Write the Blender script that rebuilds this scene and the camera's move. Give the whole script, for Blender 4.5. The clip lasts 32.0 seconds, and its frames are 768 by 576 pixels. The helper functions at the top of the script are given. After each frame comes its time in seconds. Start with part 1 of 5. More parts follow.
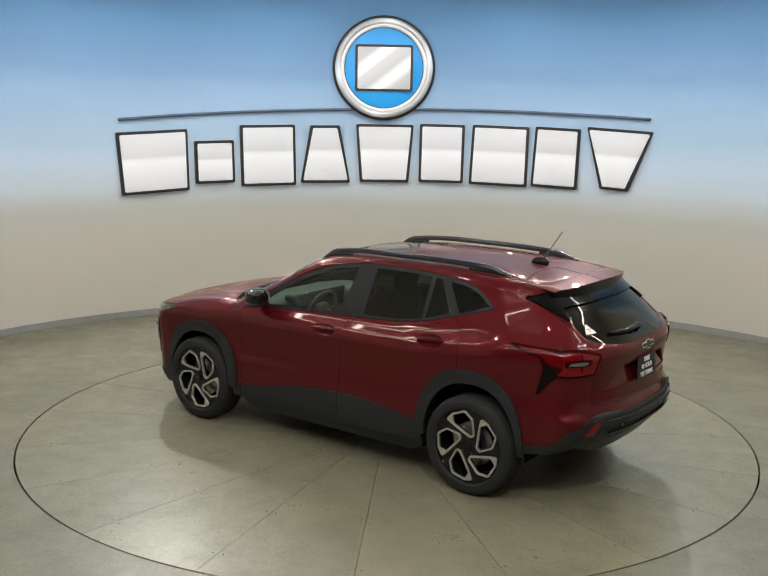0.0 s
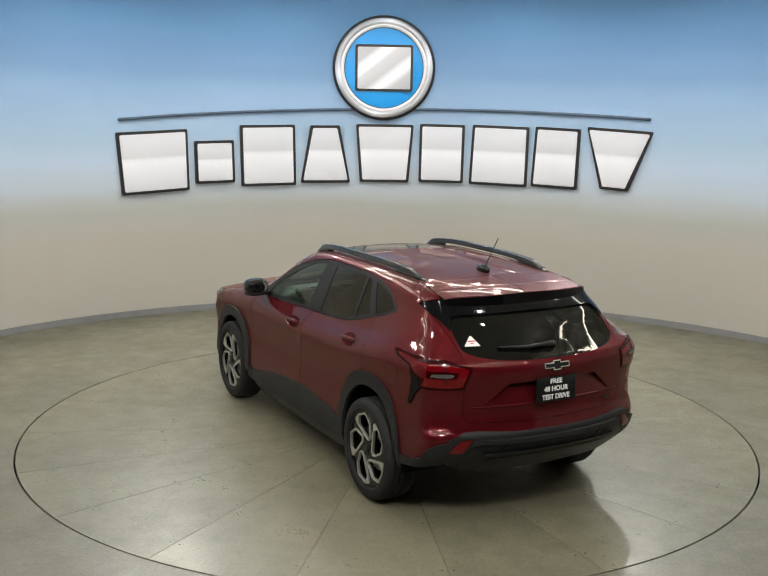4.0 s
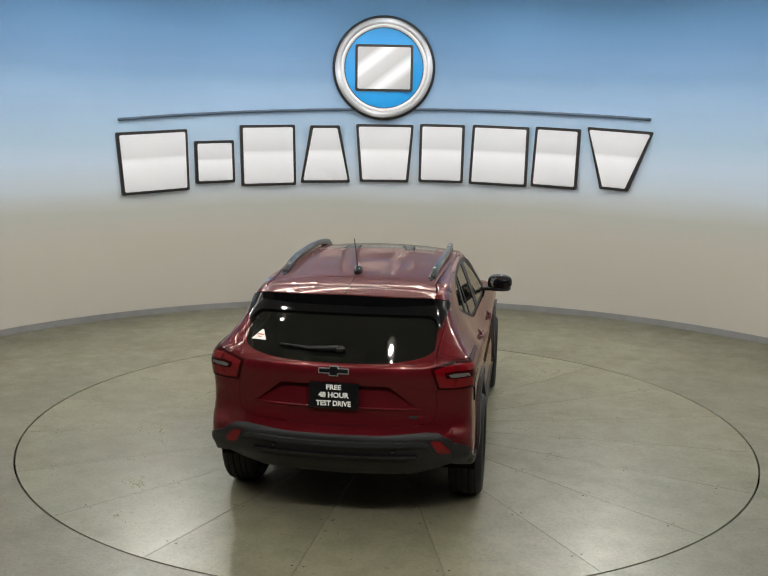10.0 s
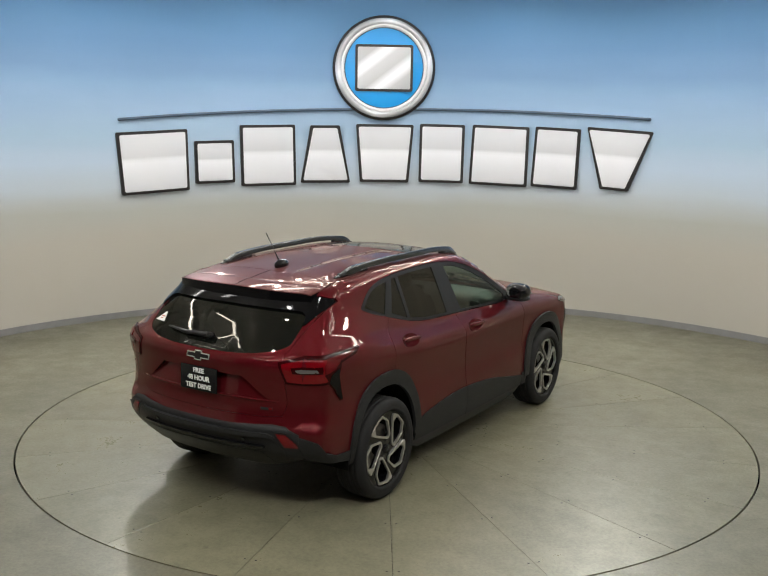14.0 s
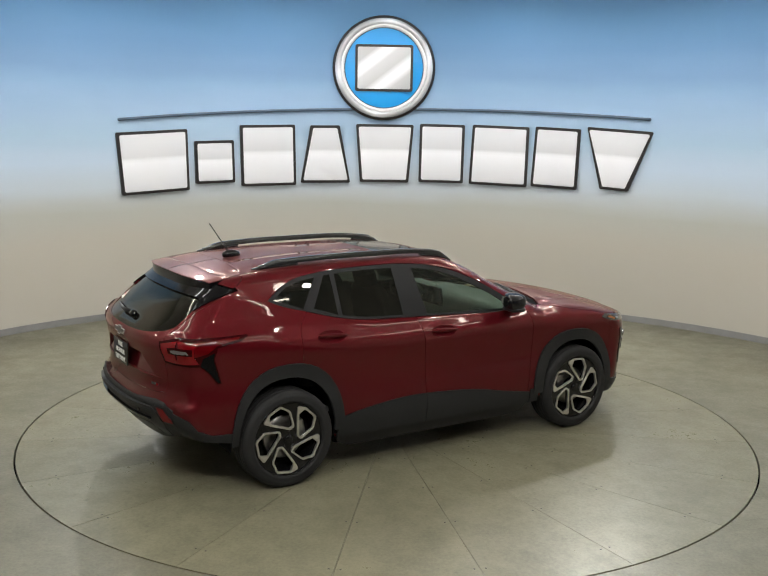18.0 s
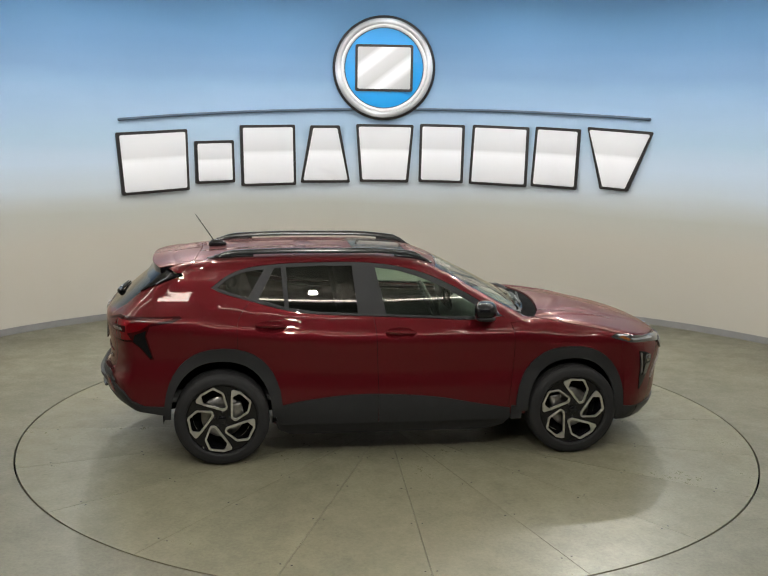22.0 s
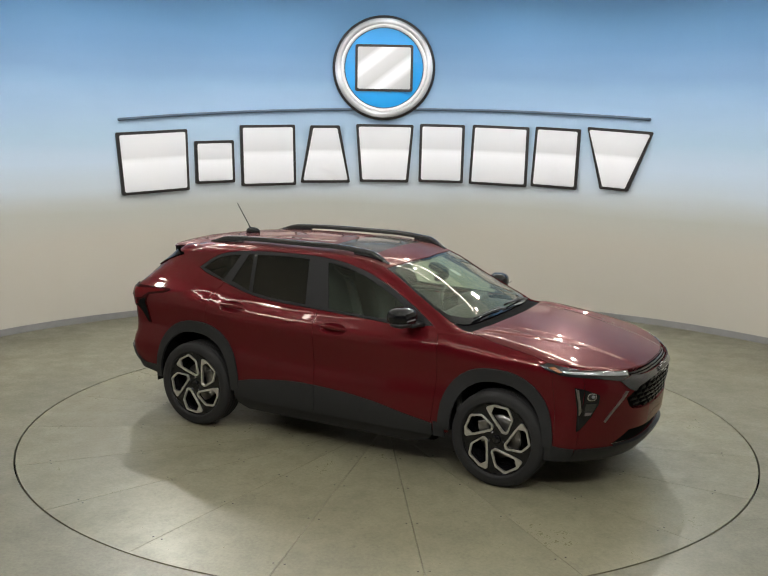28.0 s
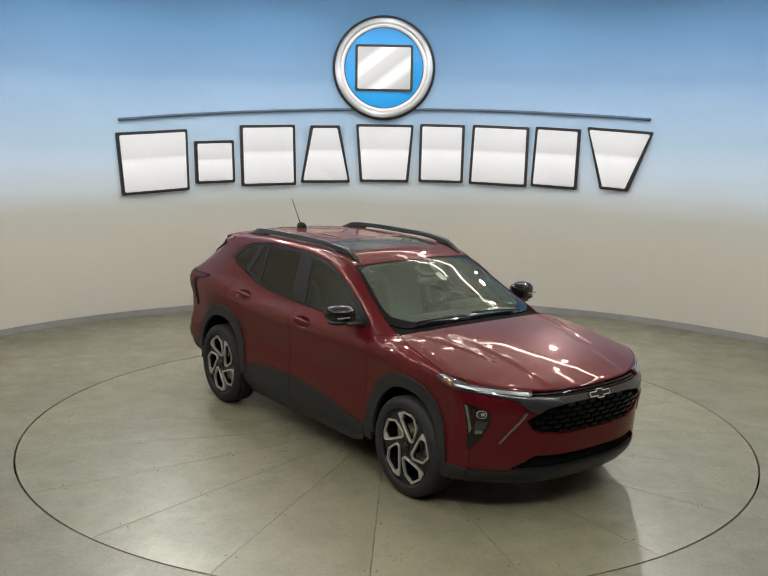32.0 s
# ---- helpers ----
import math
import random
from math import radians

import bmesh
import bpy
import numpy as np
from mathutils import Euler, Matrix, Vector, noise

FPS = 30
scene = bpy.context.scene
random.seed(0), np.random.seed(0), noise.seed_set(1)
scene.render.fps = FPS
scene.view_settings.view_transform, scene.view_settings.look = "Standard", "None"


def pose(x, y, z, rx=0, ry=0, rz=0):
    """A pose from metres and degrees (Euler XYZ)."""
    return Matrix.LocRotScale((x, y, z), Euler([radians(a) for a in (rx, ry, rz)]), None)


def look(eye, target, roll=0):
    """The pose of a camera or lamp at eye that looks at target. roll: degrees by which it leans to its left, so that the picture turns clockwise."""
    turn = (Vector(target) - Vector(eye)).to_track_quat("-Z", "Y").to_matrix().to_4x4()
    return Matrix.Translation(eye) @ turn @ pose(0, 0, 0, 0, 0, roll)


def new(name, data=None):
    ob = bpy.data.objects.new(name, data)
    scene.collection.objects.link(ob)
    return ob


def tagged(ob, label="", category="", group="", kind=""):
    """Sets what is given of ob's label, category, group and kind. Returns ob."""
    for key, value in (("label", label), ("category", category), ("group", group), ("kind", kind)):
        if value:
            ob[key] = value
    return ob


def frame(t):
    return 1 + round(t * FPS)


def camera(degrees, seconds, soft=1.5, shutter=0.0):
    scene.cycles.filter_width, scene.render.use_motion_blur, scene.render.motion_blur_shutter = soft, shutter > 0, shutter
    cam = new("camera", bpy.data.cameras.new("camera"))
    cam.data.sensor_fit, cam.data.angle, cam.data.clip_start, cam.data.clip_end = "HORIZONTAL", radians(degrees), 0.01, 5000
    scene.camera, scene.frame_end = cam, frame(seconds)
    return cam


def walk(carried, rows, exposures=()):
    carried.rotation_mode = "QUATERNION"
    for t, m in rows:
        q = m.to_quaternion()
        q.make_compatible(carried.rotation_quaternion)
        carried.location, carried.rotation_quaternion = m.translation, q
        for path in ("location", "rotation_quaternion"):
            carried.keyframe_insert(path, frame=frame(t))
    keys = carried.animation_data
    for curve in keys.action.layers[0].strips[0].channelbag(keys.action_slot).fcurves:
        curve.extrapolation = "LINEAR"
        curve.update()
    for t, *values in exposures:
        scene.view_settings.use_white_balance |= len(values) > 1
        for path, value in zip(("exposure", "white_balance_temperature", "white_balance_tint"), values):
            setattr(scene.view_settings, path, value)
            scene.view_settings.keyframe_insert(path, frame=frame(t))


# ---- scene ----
cam = camera(42.69, 32.0, soft=1.25)
walk(cam, [(t, look((0.0, -8.028, 2.632), (-0.0525, 1.811, 0.8454), 0.94)) for t in (0.0, 32.0)],
     exposures=((0, 0.0), (3, -0.03), (7, -0.13), (9, -0.15), (12, -0.13), (15, -0.07), (19, 0.0), (32, 0.0)))

# ---- light ----
world = bpy.data.worlds.new("room_air")
world.use_nodes = True
world.node_tree.nodes["Background"].inputs[0].default_value = (0.55, 0.56, 0.58, 1)
world.node_tree.nodes["Background"].inputs[1].default_value = 0.02
scene.world = world
WALL_C, WALL_R = (0.109, -0.459), 5.679


def lamp(name, kind, at, aim, power, size, colour=(1.0, 0.95, 0.86), spread=None, cone=None):
    data = bpy.data.lights.new(name, kind)
    data.energy, data.color = power, colour
    if kind == "AREA":
        data.shape, data.size = "DISK", size
        if spread:
            data.spread = radians(spread)
    else:
        data.shadow_soft_size = size
    if kind == "SPOT":
        data.spot_size, data.spot_blend = radians(cone or 120), 0.6
    ob = new(name, data)
    ob.matrix_world = look(at, aim)
    return ob


KEY = [(5.3 * math.cos(radians(a)), 5.3 * math.sin(radians(a)) - 0.35, 4.08) for a in (-77.5, -36, 10, 57, 123, 170, -146)]
KEY[0] = (0.55, -5.3, 3.85)
KEY[6] = (-2.1, -5.0, 4.0)
POWER = (370, 45, 62, 395, 410, 82, 250)
for (kx, ky, kz), kp in zip(KEY, POWER):
    lamp("booth_lamp", "SPOT", (kx, ky, kz), (kx * 0.12, ky * 0.12, 0.2), kp * 0.76, 0.06, (1.0, 0.975, 0.90), cone=100)
# ---- materials ----
def material(name, base, rough=0.5, metal=0.0, coat=0.0, spec=0.5, noise_scale=0.0, vary=0.0, bump=0.0, bump_scale=60.0, coat_rough=0.03):
    """A surface with a little variation of colour and relief at two scales."""
    m = bpy.data.materials.new(name)
    m.use_nodes = True
    nt = m.node_tree
    b = nt.nodes["Principled BSDF"]
    b.inputs["Base Color"].default_value = (*base, 1)
    b.inputs["Roughness"].default_value = rough
    b.inputs["Metallic"].default_value = metal
    b.inputs["Coat Weight"].default_value = coat
    b.inputs["Coat Roughness"].default_value = coat_rough
    b.inputs["Specular IOR Level"].default_value = spec
    co = nt.nodes.new("ShaderNodeTexCoord")
    if vary:
        n = nt.nodes.new("ShaderNodeTexNoise")
        n.inputs["Scale"].default_value, n.inputs["Detail"].default_value = noise_scale, 8
        nt.links.new(co.outputs["Object"], n.inputs["Vector"])
        r = nt.nodes.new("ShaderNodeMapRange")
        r.inputs[1].default_value, r.inputs[2].default_value = 0.3, 0.7
        r.inputs[3].default_value, r.inputs[4].default_value = 1 - vary, 1 + vary
        nt.links.new(n.outputs["Fac"], r.inputs[0])
        mul = nt.nodes.new("ShaderNodeVectorMath")
        mul.operation = "SCALE"
        mul.inputs[0].default_value = base
        nt.links.new(r.outputs[0], mul.inputs["Scale"])
        nt.links.new(mul.outputs[0], b.inputs["Base Color"])
        r2 = nt.nodes.new("ShaderNodeMapRange")
        r2.inputs[1].default_value, r2.inputs[2].default_value = 0.3, 0.7
        r2.inputs[3].default_value, r2.inputs[4].default_value = rough * (1 - vary * 0.6), min(1, rough * (1 + vary * 0.6))
        nt.links.new(n.outputs["Fac"], r2.inputs[0])
        nt.links.new(r2.outputs[0], b.inputs["Roughness"])
    if bump:
        n2 = nt.nodes.new("ShaderNodeTexNoise")
        n2.inputs["Scale"].default_value, n2.inputs["Detail"].default_value = bump_scale, 4
        nt.links.new(co.outputs["Object"], n2.inputs["Vector"])
        bp = nt.nodes.new("ShaderNodeBump")
        bp.inputs["Strength"].default_value, bp.inputs["Distance"].default_value = bump, 0.004
        nt.links.new(n2.outputs["Fac"], bp.inputs["Height"])
        nt.links.new(bp.outputs[0], b.inputs["Normal"])
    return m


def glass(name, tint, haze=0.0, gloss=0.0, ior=1.36):
    m = bpy.data.materials.new(name)
    m.use_nodes = True
    nt = m.node_tree
    nt.nodes.clear()
    out, mix = nt.nodes.new("ShaderNodeOutputMaterial"), nt.nodes.new("ShaderNodeMixShader")
    tr, gl, fr = nt.nodes.new("ShaderNodeBsdfTransparent"), nt.nodes.new("ShaderNodeBsdfGlossy"), nt.nodes.new("ShaderNodeFresnel")
    tr.inputs[0].default_value = (*tint, 1)
    gl.inputs["Color"].default_value = (1.0, 0.92, 0.80, 1)
    gl.inputs["Roughness"].default_value = gloss
    fr.inputs[0].default_value = ior
    # grey-green diffuse mixed in paints the bright ceiling's reflection on the glass
    veil, haze_mix, n, co = nt.nodes.new("ShaderNodeBsdfDiffuse"), nt.nodes.new("ShaderNodeMixShader"), nt.nodes.new("ShaderNodeTexNoise"), nt.nodes.new("ShaderNodeTexCoord")
    veil.inputs[0].default_value = (0.52, 0.60, 0.50, 1)
    r = nt.nodes.new("ShaderNodeMapRange")
    n.inputs["Scale"].default_value, n.inputs["Detail"].default_value = 5.0, 6
    r.inputs[1].default_value, r.inputs[2].default_value, r.inputs[3].default_value, r.inputs[4].default_value = 0.3, 0.7, haze * 0.8, haze * 1.2
    nt.links.new(co.outputs["Object"], n.inputs["Vector"])
    nt.links.new(n.outputs["Fac"], r.inputs[0])
    nt.links.new(r.outputs[0], haze_mix.inputs[0])
    nt.links.new(tr.outputs[0], haze_mix.inputs[1])
    nt.links.new(veil.outputs[0], haze_mix.inputs[2])
    nt.links.new(fr.outputs[0], mix.inputs[0])
    nt.links.new(haze_mix.outputs[0], mix.inputs[1])
    nt.links.new(gl.outputs[0], mix.inputs[2])
    nt.links.new(mix.outputs[0], out.inputs[0])
    return m


def concrete(name, base, rough=0.34):
    """Sealed concrete: cloudy patches, fine speckle, worn gloss."""
    m = bpy.data.materials.new(name)
    m.use_nodes = True
    nt = m.node_tree
    b = nt.nodes["Principled BSDF"]
    co = nt.nodes.new("ShaderNodeTexCoord")
    info = nt.nodes.new("ShaderNodeObjectInfo")
    add = nt.nodes.new("ShaderNodeVectorMath")
    add.operation = "MULTIPLY_ADD"
    nt.links.new(info.outputs["Random"], add.inputs[0])
    add.inputs[1].default_value = (13, 7, 5)
    nt.links.new(co.outputs["Object"], add.inputs[2])
    acc = None
    for scale, lo, hi, detail in ((0.9, 0.86, 1.12, 6), (5.0, 0.86, 1.13, 8), (46.0, 0.87, 1.13, 6)):
        n = nt.nodes.new("ShaderNodeTexNoise")
        n.inputs["Scale"].default_value, n.inputs["Detail"].default_value, n.inputs["Roughness"].default_value = scale, detail, 0.62
        nt.links.new(add.outputs[0], n.inputs["Vector"])
        r = nt.nodes.new("ShaderNodeMapRange")
        r.inputs[1].default_value, r.inputs[2].default_value = 0.3, 0.7
        r.inputs[3].default_value, r.inputs[4].default_value = lo, hi
        nt.links.new(n.outputs["Fac"], r.inputs[0])
        if acc is None:
            acc = r.outputs[0]
        else:
            mu = nt.nodes.new("ShaderNodeMath")
            mu.operation = "MULTIPLY"
            nt.links.new(acc, mu.inputs[0])
            nt.links.new(r.outputs[0], mu.inputs[1])
            acc = mu.outputs[0]
        last = n
    for scale, lo, hi, depth in ((17.0, 0.64, 0.76, 0.80), (2.3, 0.58, 0.75, 0.86), (70.0, 0.66, 0.78, 0.72)):
        n = nt.nodes.new("ShaderNodeTexNoise")
        n.inputs["Scale"].default_value, n.inputs["Detail"].default_value, n.inputs["Roughness"].default_value = scale, 3, 0.55
        nt.links.new(add.outputs[0], n.inputs["Vector"])
        r = nt.nodes.new("ShaderNodeMapRange")
        r.inputs[1].default_value, r.inputs[2].default_value = lo, hi
        r.inputs[3].default_value, r.inputs[4].default_value = 1.0, depth
        nt.links.new(n.outputs["Fac"], r.inputs[0])
        mu = nt.nodes.new("ShaderNodeMath")
        mu.operation = "MULTIPLY"
        nt.links.new(acc, mu.inputs[0])
        nt.links.new(r.outputs[0], mu.inputs[1])
        acc = mu.outputs[0]
    col = nt.nodes.new("ShaderNodeVectorMath")
    col.operation = "SCALE"
    col.inputs[0].default_value = base
    nt.links.new(acc, col.inputs["Scale"])
    nt.links.new(col.outputs[0], b.inputs["Base Color"])
    rr = nt.nodes.new("ShaderNodeMapRange")
    rr.inputs[1].default_value, rr.inputs[2].default_value = 0.75, 1.25
    rr.inputs[3].default_value, rr.inputs[4].default_value = rough + 0.10, rough - 0.08
    nt.links.new(acc, rr.inputs[0])
    nt.links.new(rr.outputs[0], b.inputs["Roughness"])
    bp = nt.nodes.new("ShaderNodeBump")
    bp.inputs["Strength"].default_value, bp.inputs["Distance"].default_value = 0.12, 0.003
    nt.links.new(last.outputs["Fac"], bp.inputs["Height"])
    nt.links.new(bp.outputs[0], b.inputs["Normal"])
    return m


def overlay_sky_wall(name):
    """Matt wall paint: warm off-white below; above, an overlay sky graphic added as paint that fades in with height."""
    m = material(name, (0.60, 0.575, 0.525), 0.75)
    nt = m.node_tree
    b = nt.nodes["Principled BSDF"]
    co = nt.nodes.new("ShaderNodeTexCoord")
    sep = nt.nodes.new("ShaderNodeSeparateXYZ")
    nt.links.new(co.outputs["Object"], sep.inputs[0])
    st = nt.nodes.new("ShaderNodeMapping")
    st.inputs["Scale"].default_value = (0.35, 0.35, 2.2)
    nt.links.new(co.outputs["Object"], st.inputs[0])
    n = nt.nodes.new("ShaderNodeTexNoise")
    n.inputs["Scale"].default_value, n.inputs["Detail"].default_value, n.inputs["Roughness"].default_value = 1.6, 4, 0.45
    nt.links.new(st.outputs[0], n.inputs["Vector"])
    ma = nt.nodes.new("ShaderNodeMath")
    ma.operation = "MULTIPLY_ADD"
    ma.inputs[1].default_value = 0.22
    nt.links.new(n.outputs["Fac"], ma.inputs[0])
    nt.links.new(sep.outputs[2], ma.inputs[2])
    r = nt.nodes.new("ShaderNodeMapRange")
    r.inputs[1].default_value, r.inputs[2].default_value = 1.11, 4.31
    nt.links.new(ma.outputs[0], r.inputs[0])
    # the sky ends where the wall comes round to the open side
    back = nt.nodes.new("ShaderNodeMapRange")
    back.inputs[1].default_value, back.inputs[2].default_value = 2.1, 2.7
    nt.links.new(sep.outputs[1], back.inputs[0])
    only = nt.nodes.new("ShaderNodeMath")
    only.operation = "MULTIPLY"
    nt.links.new(r.outputs[0], only.inputs[0])
    nt.links.new(back.outputs[0], only.inputs[1])
    ramp = nt.nodes.new("ShaderNodeValToRGB")
    e = ramp.color_ramp.elements
    e[0].position, e[1].position = 0.0, 1.0
    for i, (z, c) in enumerate(OVERLAY_SKY):
        p = (z - 1.0) / 3.2
        el = e[0] if i == 0 else e[-1] if i == len(OVERLAY_SKY) - 1 else e.new(p)
        el.color = (*c, 1)
    nt.links.new(only.outputs[0], ramp.inputs[0])
    nt.links.new(ramp.outputs[0], b.inputs["Base Color"])
    return m


def banded(name, axis, stops, rough, metal=0.0, coat=0.0):
    """Printed or brushed bands across a sign piece, by its own extent along the axis."""
    m = material(name, (0.8, 0.8, 0.8), rough, metal, coat)
    nt = m.node_tree
    co, dot, ramp = nt.nodes.new("ShaderNodeTexCoord"), nt.nodes.new("ShaderNodeVectorMath"), nt.nodes.new("ShaderNodeValToRGB")
    dot.operation = "DOT_PRODUCT"
    dot.inputs[1].default_value = axis
    nt.links.new(co.outputs["Generated"], dot.inputs[0])
    nt.links.new(dot.outputs["Value"], ramp.inputs[0])
    e = ramp.color_ramp.elements
    for i, (p, c) in enumerate(stops):
        el = e[i] if i < 2 else e.new(p)
        el.position, el.color = p, (c * 0.90, c * 0.91, c * 0.96, 1)
    nt.links.new(ramp.outputs[0], nt.nodes["Principled BSDF"].inputs["Base Color"])
    return m


# wall tone by height; the blues are the added sky graphic
OVERLAY_SKY = ((1.0, (0.451, 0.429, 0.376)), (1.35, (0.423, 0.43, 0.397)), (1.65, (0.486, 0.552, 0.616)), (1.95, (0.464, 0.57, 0.702)), (2.27, (0.358, 0.497, 0.647)), (2.55, (0.31, 0.444, 0.62)), (2.83, (0.242, 0.383, 0.571)), (3.1, (0.173, 0.301, 0.491)), (3.4, (0.128, 0.256, 0.449)), (3.72, (0.102, 0.236, 0.43)), (4.2, (0.087, 0.217, 0.398)))
M = {}


def lacquer(name, base, tint, ior=1.5, gloss=0.045, weight=1.0, veil=0.0):
    """Metallic car paint under clear lacquer with a faint ripple; the tint warms its reflections, and a pale veil
    paints the wall's sheen on the upper faces.
    """
    m = material(name, base, 0.36, 0.30, spec=0.0, noise_scale=900, vary=0.12)
    nt = m.node_tree
    b, out = nt.nodes["Principled BSDF"], nt.nodes["Material Output"]
    mix, fr = nt.nodes.new("ShaderNodeMixShader"), nt.nodes.new("ShaderNodeFresnel")
    fr.inputs[0].default_value = ior
    co, n, bp = nt.nodes.new("ShaderNodeTexCoord"), nt.nodes.new("ShaderNodeTexNoise"), nt.nodes.new("ShaderNodeBump")
    n.inputs["Scale"].default_value, n.inputs["Detail"].default_value = 26.0, 3
    bp.inputs["Strength"].default_value, bp.inputs["Distance"].default_value = 0.02, 0.004
    nt.links.new(co.outputs["Object"], n.inputs["Vector"])
    nt.links.new(n.outputs["Fac"], bp.inputs["Height"])
    gl = nt.nodes.new("ShaderNodeBsdfGlossy")
    gl.inputs["Color"].default_value = (*tint, 1)
    gl.inputs["Roughness"].default_value = gloss
    nt.links.new(bp.outputs[0], gl.inputs["Normal"])
    haze, veil_tone, part_gloss = nt.nodes.new("ShaderNodeMixShader"), nt.nodes.new("ShaderNodeBsdfDiffuse"), nt.nodes.new("ShaderNodeMath")
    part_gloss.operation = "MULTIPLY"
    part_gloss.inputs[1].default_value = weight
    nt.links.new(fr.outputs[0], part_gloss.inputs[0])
    # pale brown mixed in here stands for the wall's reflected sheen
    veil_tone.inputs[0].default_value = (0.42, 0.37, 0.33, 1)
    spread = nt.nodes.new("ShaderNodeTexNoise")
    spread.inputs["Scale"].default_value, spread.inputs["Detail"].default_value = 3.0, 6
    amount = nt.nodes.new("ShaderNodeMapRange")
    amount.inputs[1].default_value, amount.inputs[2].default_value, amount.inputs[3].default_value, amount.inputs[4].default_value = 0.3, 0.7, veil * 0.7, veil * 1.3
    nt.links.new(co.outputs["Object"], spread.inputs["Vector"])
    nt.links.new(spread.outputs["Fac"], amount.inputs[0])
    nt.links.new(amount.outputs[0], haze.inputs[0])
    nt.links.new(b.outputs[0], haze.inputs[1])
    nt.links.new(veil_tone.outputs[0], haze.inputs[2])
    nt.links.new(part_gloss.outputs[0], mix.inputs[0])
    nt.links.new(haze.outputs[0], mix.inputs[1])
    nt.links.new(gl.outputs[0], mix.inputs[2])
    nt.links.new(mix.outputs[0], out.inputs[0])
    return m


M["paint"] = lacquer("red_metallic_paint", (0.077, 0.0052, 0.0082), (1.0, 0.88, 0.80), 1.45, 0.035, 0.85)
# copy of the red for upper faces: less gloss, wall sheen in the colour
M["paint_top"] = lacquer("veiled_red_metallic_paint", (0.077, 0.0052, 0.0082), (1.0, 0.85, 0.75), 1.48, 0.035, 0.56, 0.055)
M["jet"] = material("jet_black_lacquer", (0.003, 0.003, 0.0035), 0.07, spec=0.14)
M["cladding"] = material("grained_dark_plastic", (0.0145, 0.015, 0.016), 0.52, spec=0.28, vary=0.10, noise_scale=30, bump=0.25, bump_scale=420)
M["black"] = material("satin_black_plastic", (0.009, 0.009, 0.010), 0.38, spec=0.3, vary=0.1, noise_scale=20)
M["rail"] = material("semi_gloss_black_rail", (0.010, 0.010, 0.011), 0.20, spec=0.5)
M["gloss"] = material("gloss_black_plastic", (0.005, 0.005, 0.006), 0.05, 0.0, spec=0.42)
M["frame"] = material("window_frame_black", (0.010, 0.0105, 0.0115), 0.5, spec=0.25)
# the roof glass gets the same painted wall sheen
M["sunroof"] = lacquer("dark_roof_glass", (0.012, 0.013, 0.013), (1.0, 0.92, 0.80), 1.45, 0.08, 0.6, 0.05)
M["rubber"] = material("tyre_rubber", (0.0135, 0.0135, 0.014), 0.72, spec=0.28, vary=0.18, noise_scale=14, bump=0.15, bump_scale=200)
M["machined"] = material("machined_aluminium", (0.58, 0.57, 0.54), 0.32, 0.85, 0.4, vary=0.06, noise_scale=60)
M["steel"] = material("brake_steel", (0.30, 0.29, 0.28), 0.38, 1.0, vary=0.15, noise_scale=40)
M["dark"] = material("liner_felt", (0.006, 0.006, 0.006), 0.9, spec=0.04, vary=0.2, noise_scale=20)
M["trim"] = material("cabin_trim", (0.075, 0.077, 0.076), 0.6, vary=0.12, noise_scale=12, bump=0.2, bump_scale=300)
M["fabric"] = material("seat_fabric", (0.070, 0.072, 0.072), 0.85, vary=0.2, noise_scale=60, bump=0.3, bump_scale=240)
M["headliner"] = material("grey_headliner", (0.33, 0.32, 0.30), 0.9, vary=0.06, noise_scale=60)
M["chrome"] = material("polished_chrome", (0.78, 0.78, 0.77), 0.18, 0.85)
M["gunmetal"] = material("dark_silver_trim", (0.055, 0.055, 0.058), 0.22, 0.6, 0.3)
M["red_lens"] = material("red_lamp_lens", (0.12, 0.0015, 0.004), 0.06, spec=0.45)
M["deep_lens"] = material("deep_red_lens", (0.075, 0.0015, 0.003), 0.08, spec=0.25)
M["smoke_lens"] = material("smoked_red_lens", (0.022, 0.001, 0.0015), 0.08, spec=0.12)
M["clear_lens"] = material("clear_lamp_lens", (0.24, 0.25, 0.265), 0.12, 0.3, coat=1.0)
M["milk_lens"] = material("smoky_white_lens", (0.10, 0.09, 0.09), 0.12, coat=1.0)
M["dark_lens"] = material("smoked_lamp_lens", (0.022, 0.023, 0.025), 0.08, 0.3, coat=1.0)
M["amber"] = material("amber_lens", (0.17, 0.05, 0.008), 0.12, coat=1.0)
M["white"] = material("white_print", (0.70, 0.70, 0.68), 0.5)
M["sticker"] = material("white_sticker", (0.75, 0.73, 0.70), 0.5, vary=0.04, noise_scale=30)
M["sticker_red"] = material("red_print", (0.45, 0.05, 0.04), 0.5)
M["front_glass"] = glass("green_tinted_glass", (0.74, 0.87, 0.76), 0.10, ior=1.27)
M["side_glass"] = glass("clear_door_glass", (0.62, 0.74, 0.66), 0.018)
M["privacy_glass"] = glass("dark_door_glass", (0.085, 0.093, 0.09), 0.008)
M["rear_glass"] = glass("dark_privacy_glass", (0.07, 0.076, 0.073), 0.008, ior=1.30)
M["floor"] = concrete("sealed_concrete", (0.142, 0.135, 0.094), 0.38)
M["plate"] = concrete("turntable_concrete", (0.172, 0.163, 0.110), 0.33)
M["wall"] = overlay_sky_wall("overlay_sky_paint")
M["base"] = material("grey_vinyl_base", (0.215, 0.215, 0.215), 0.55, vary=0.08, noise_scale=6)
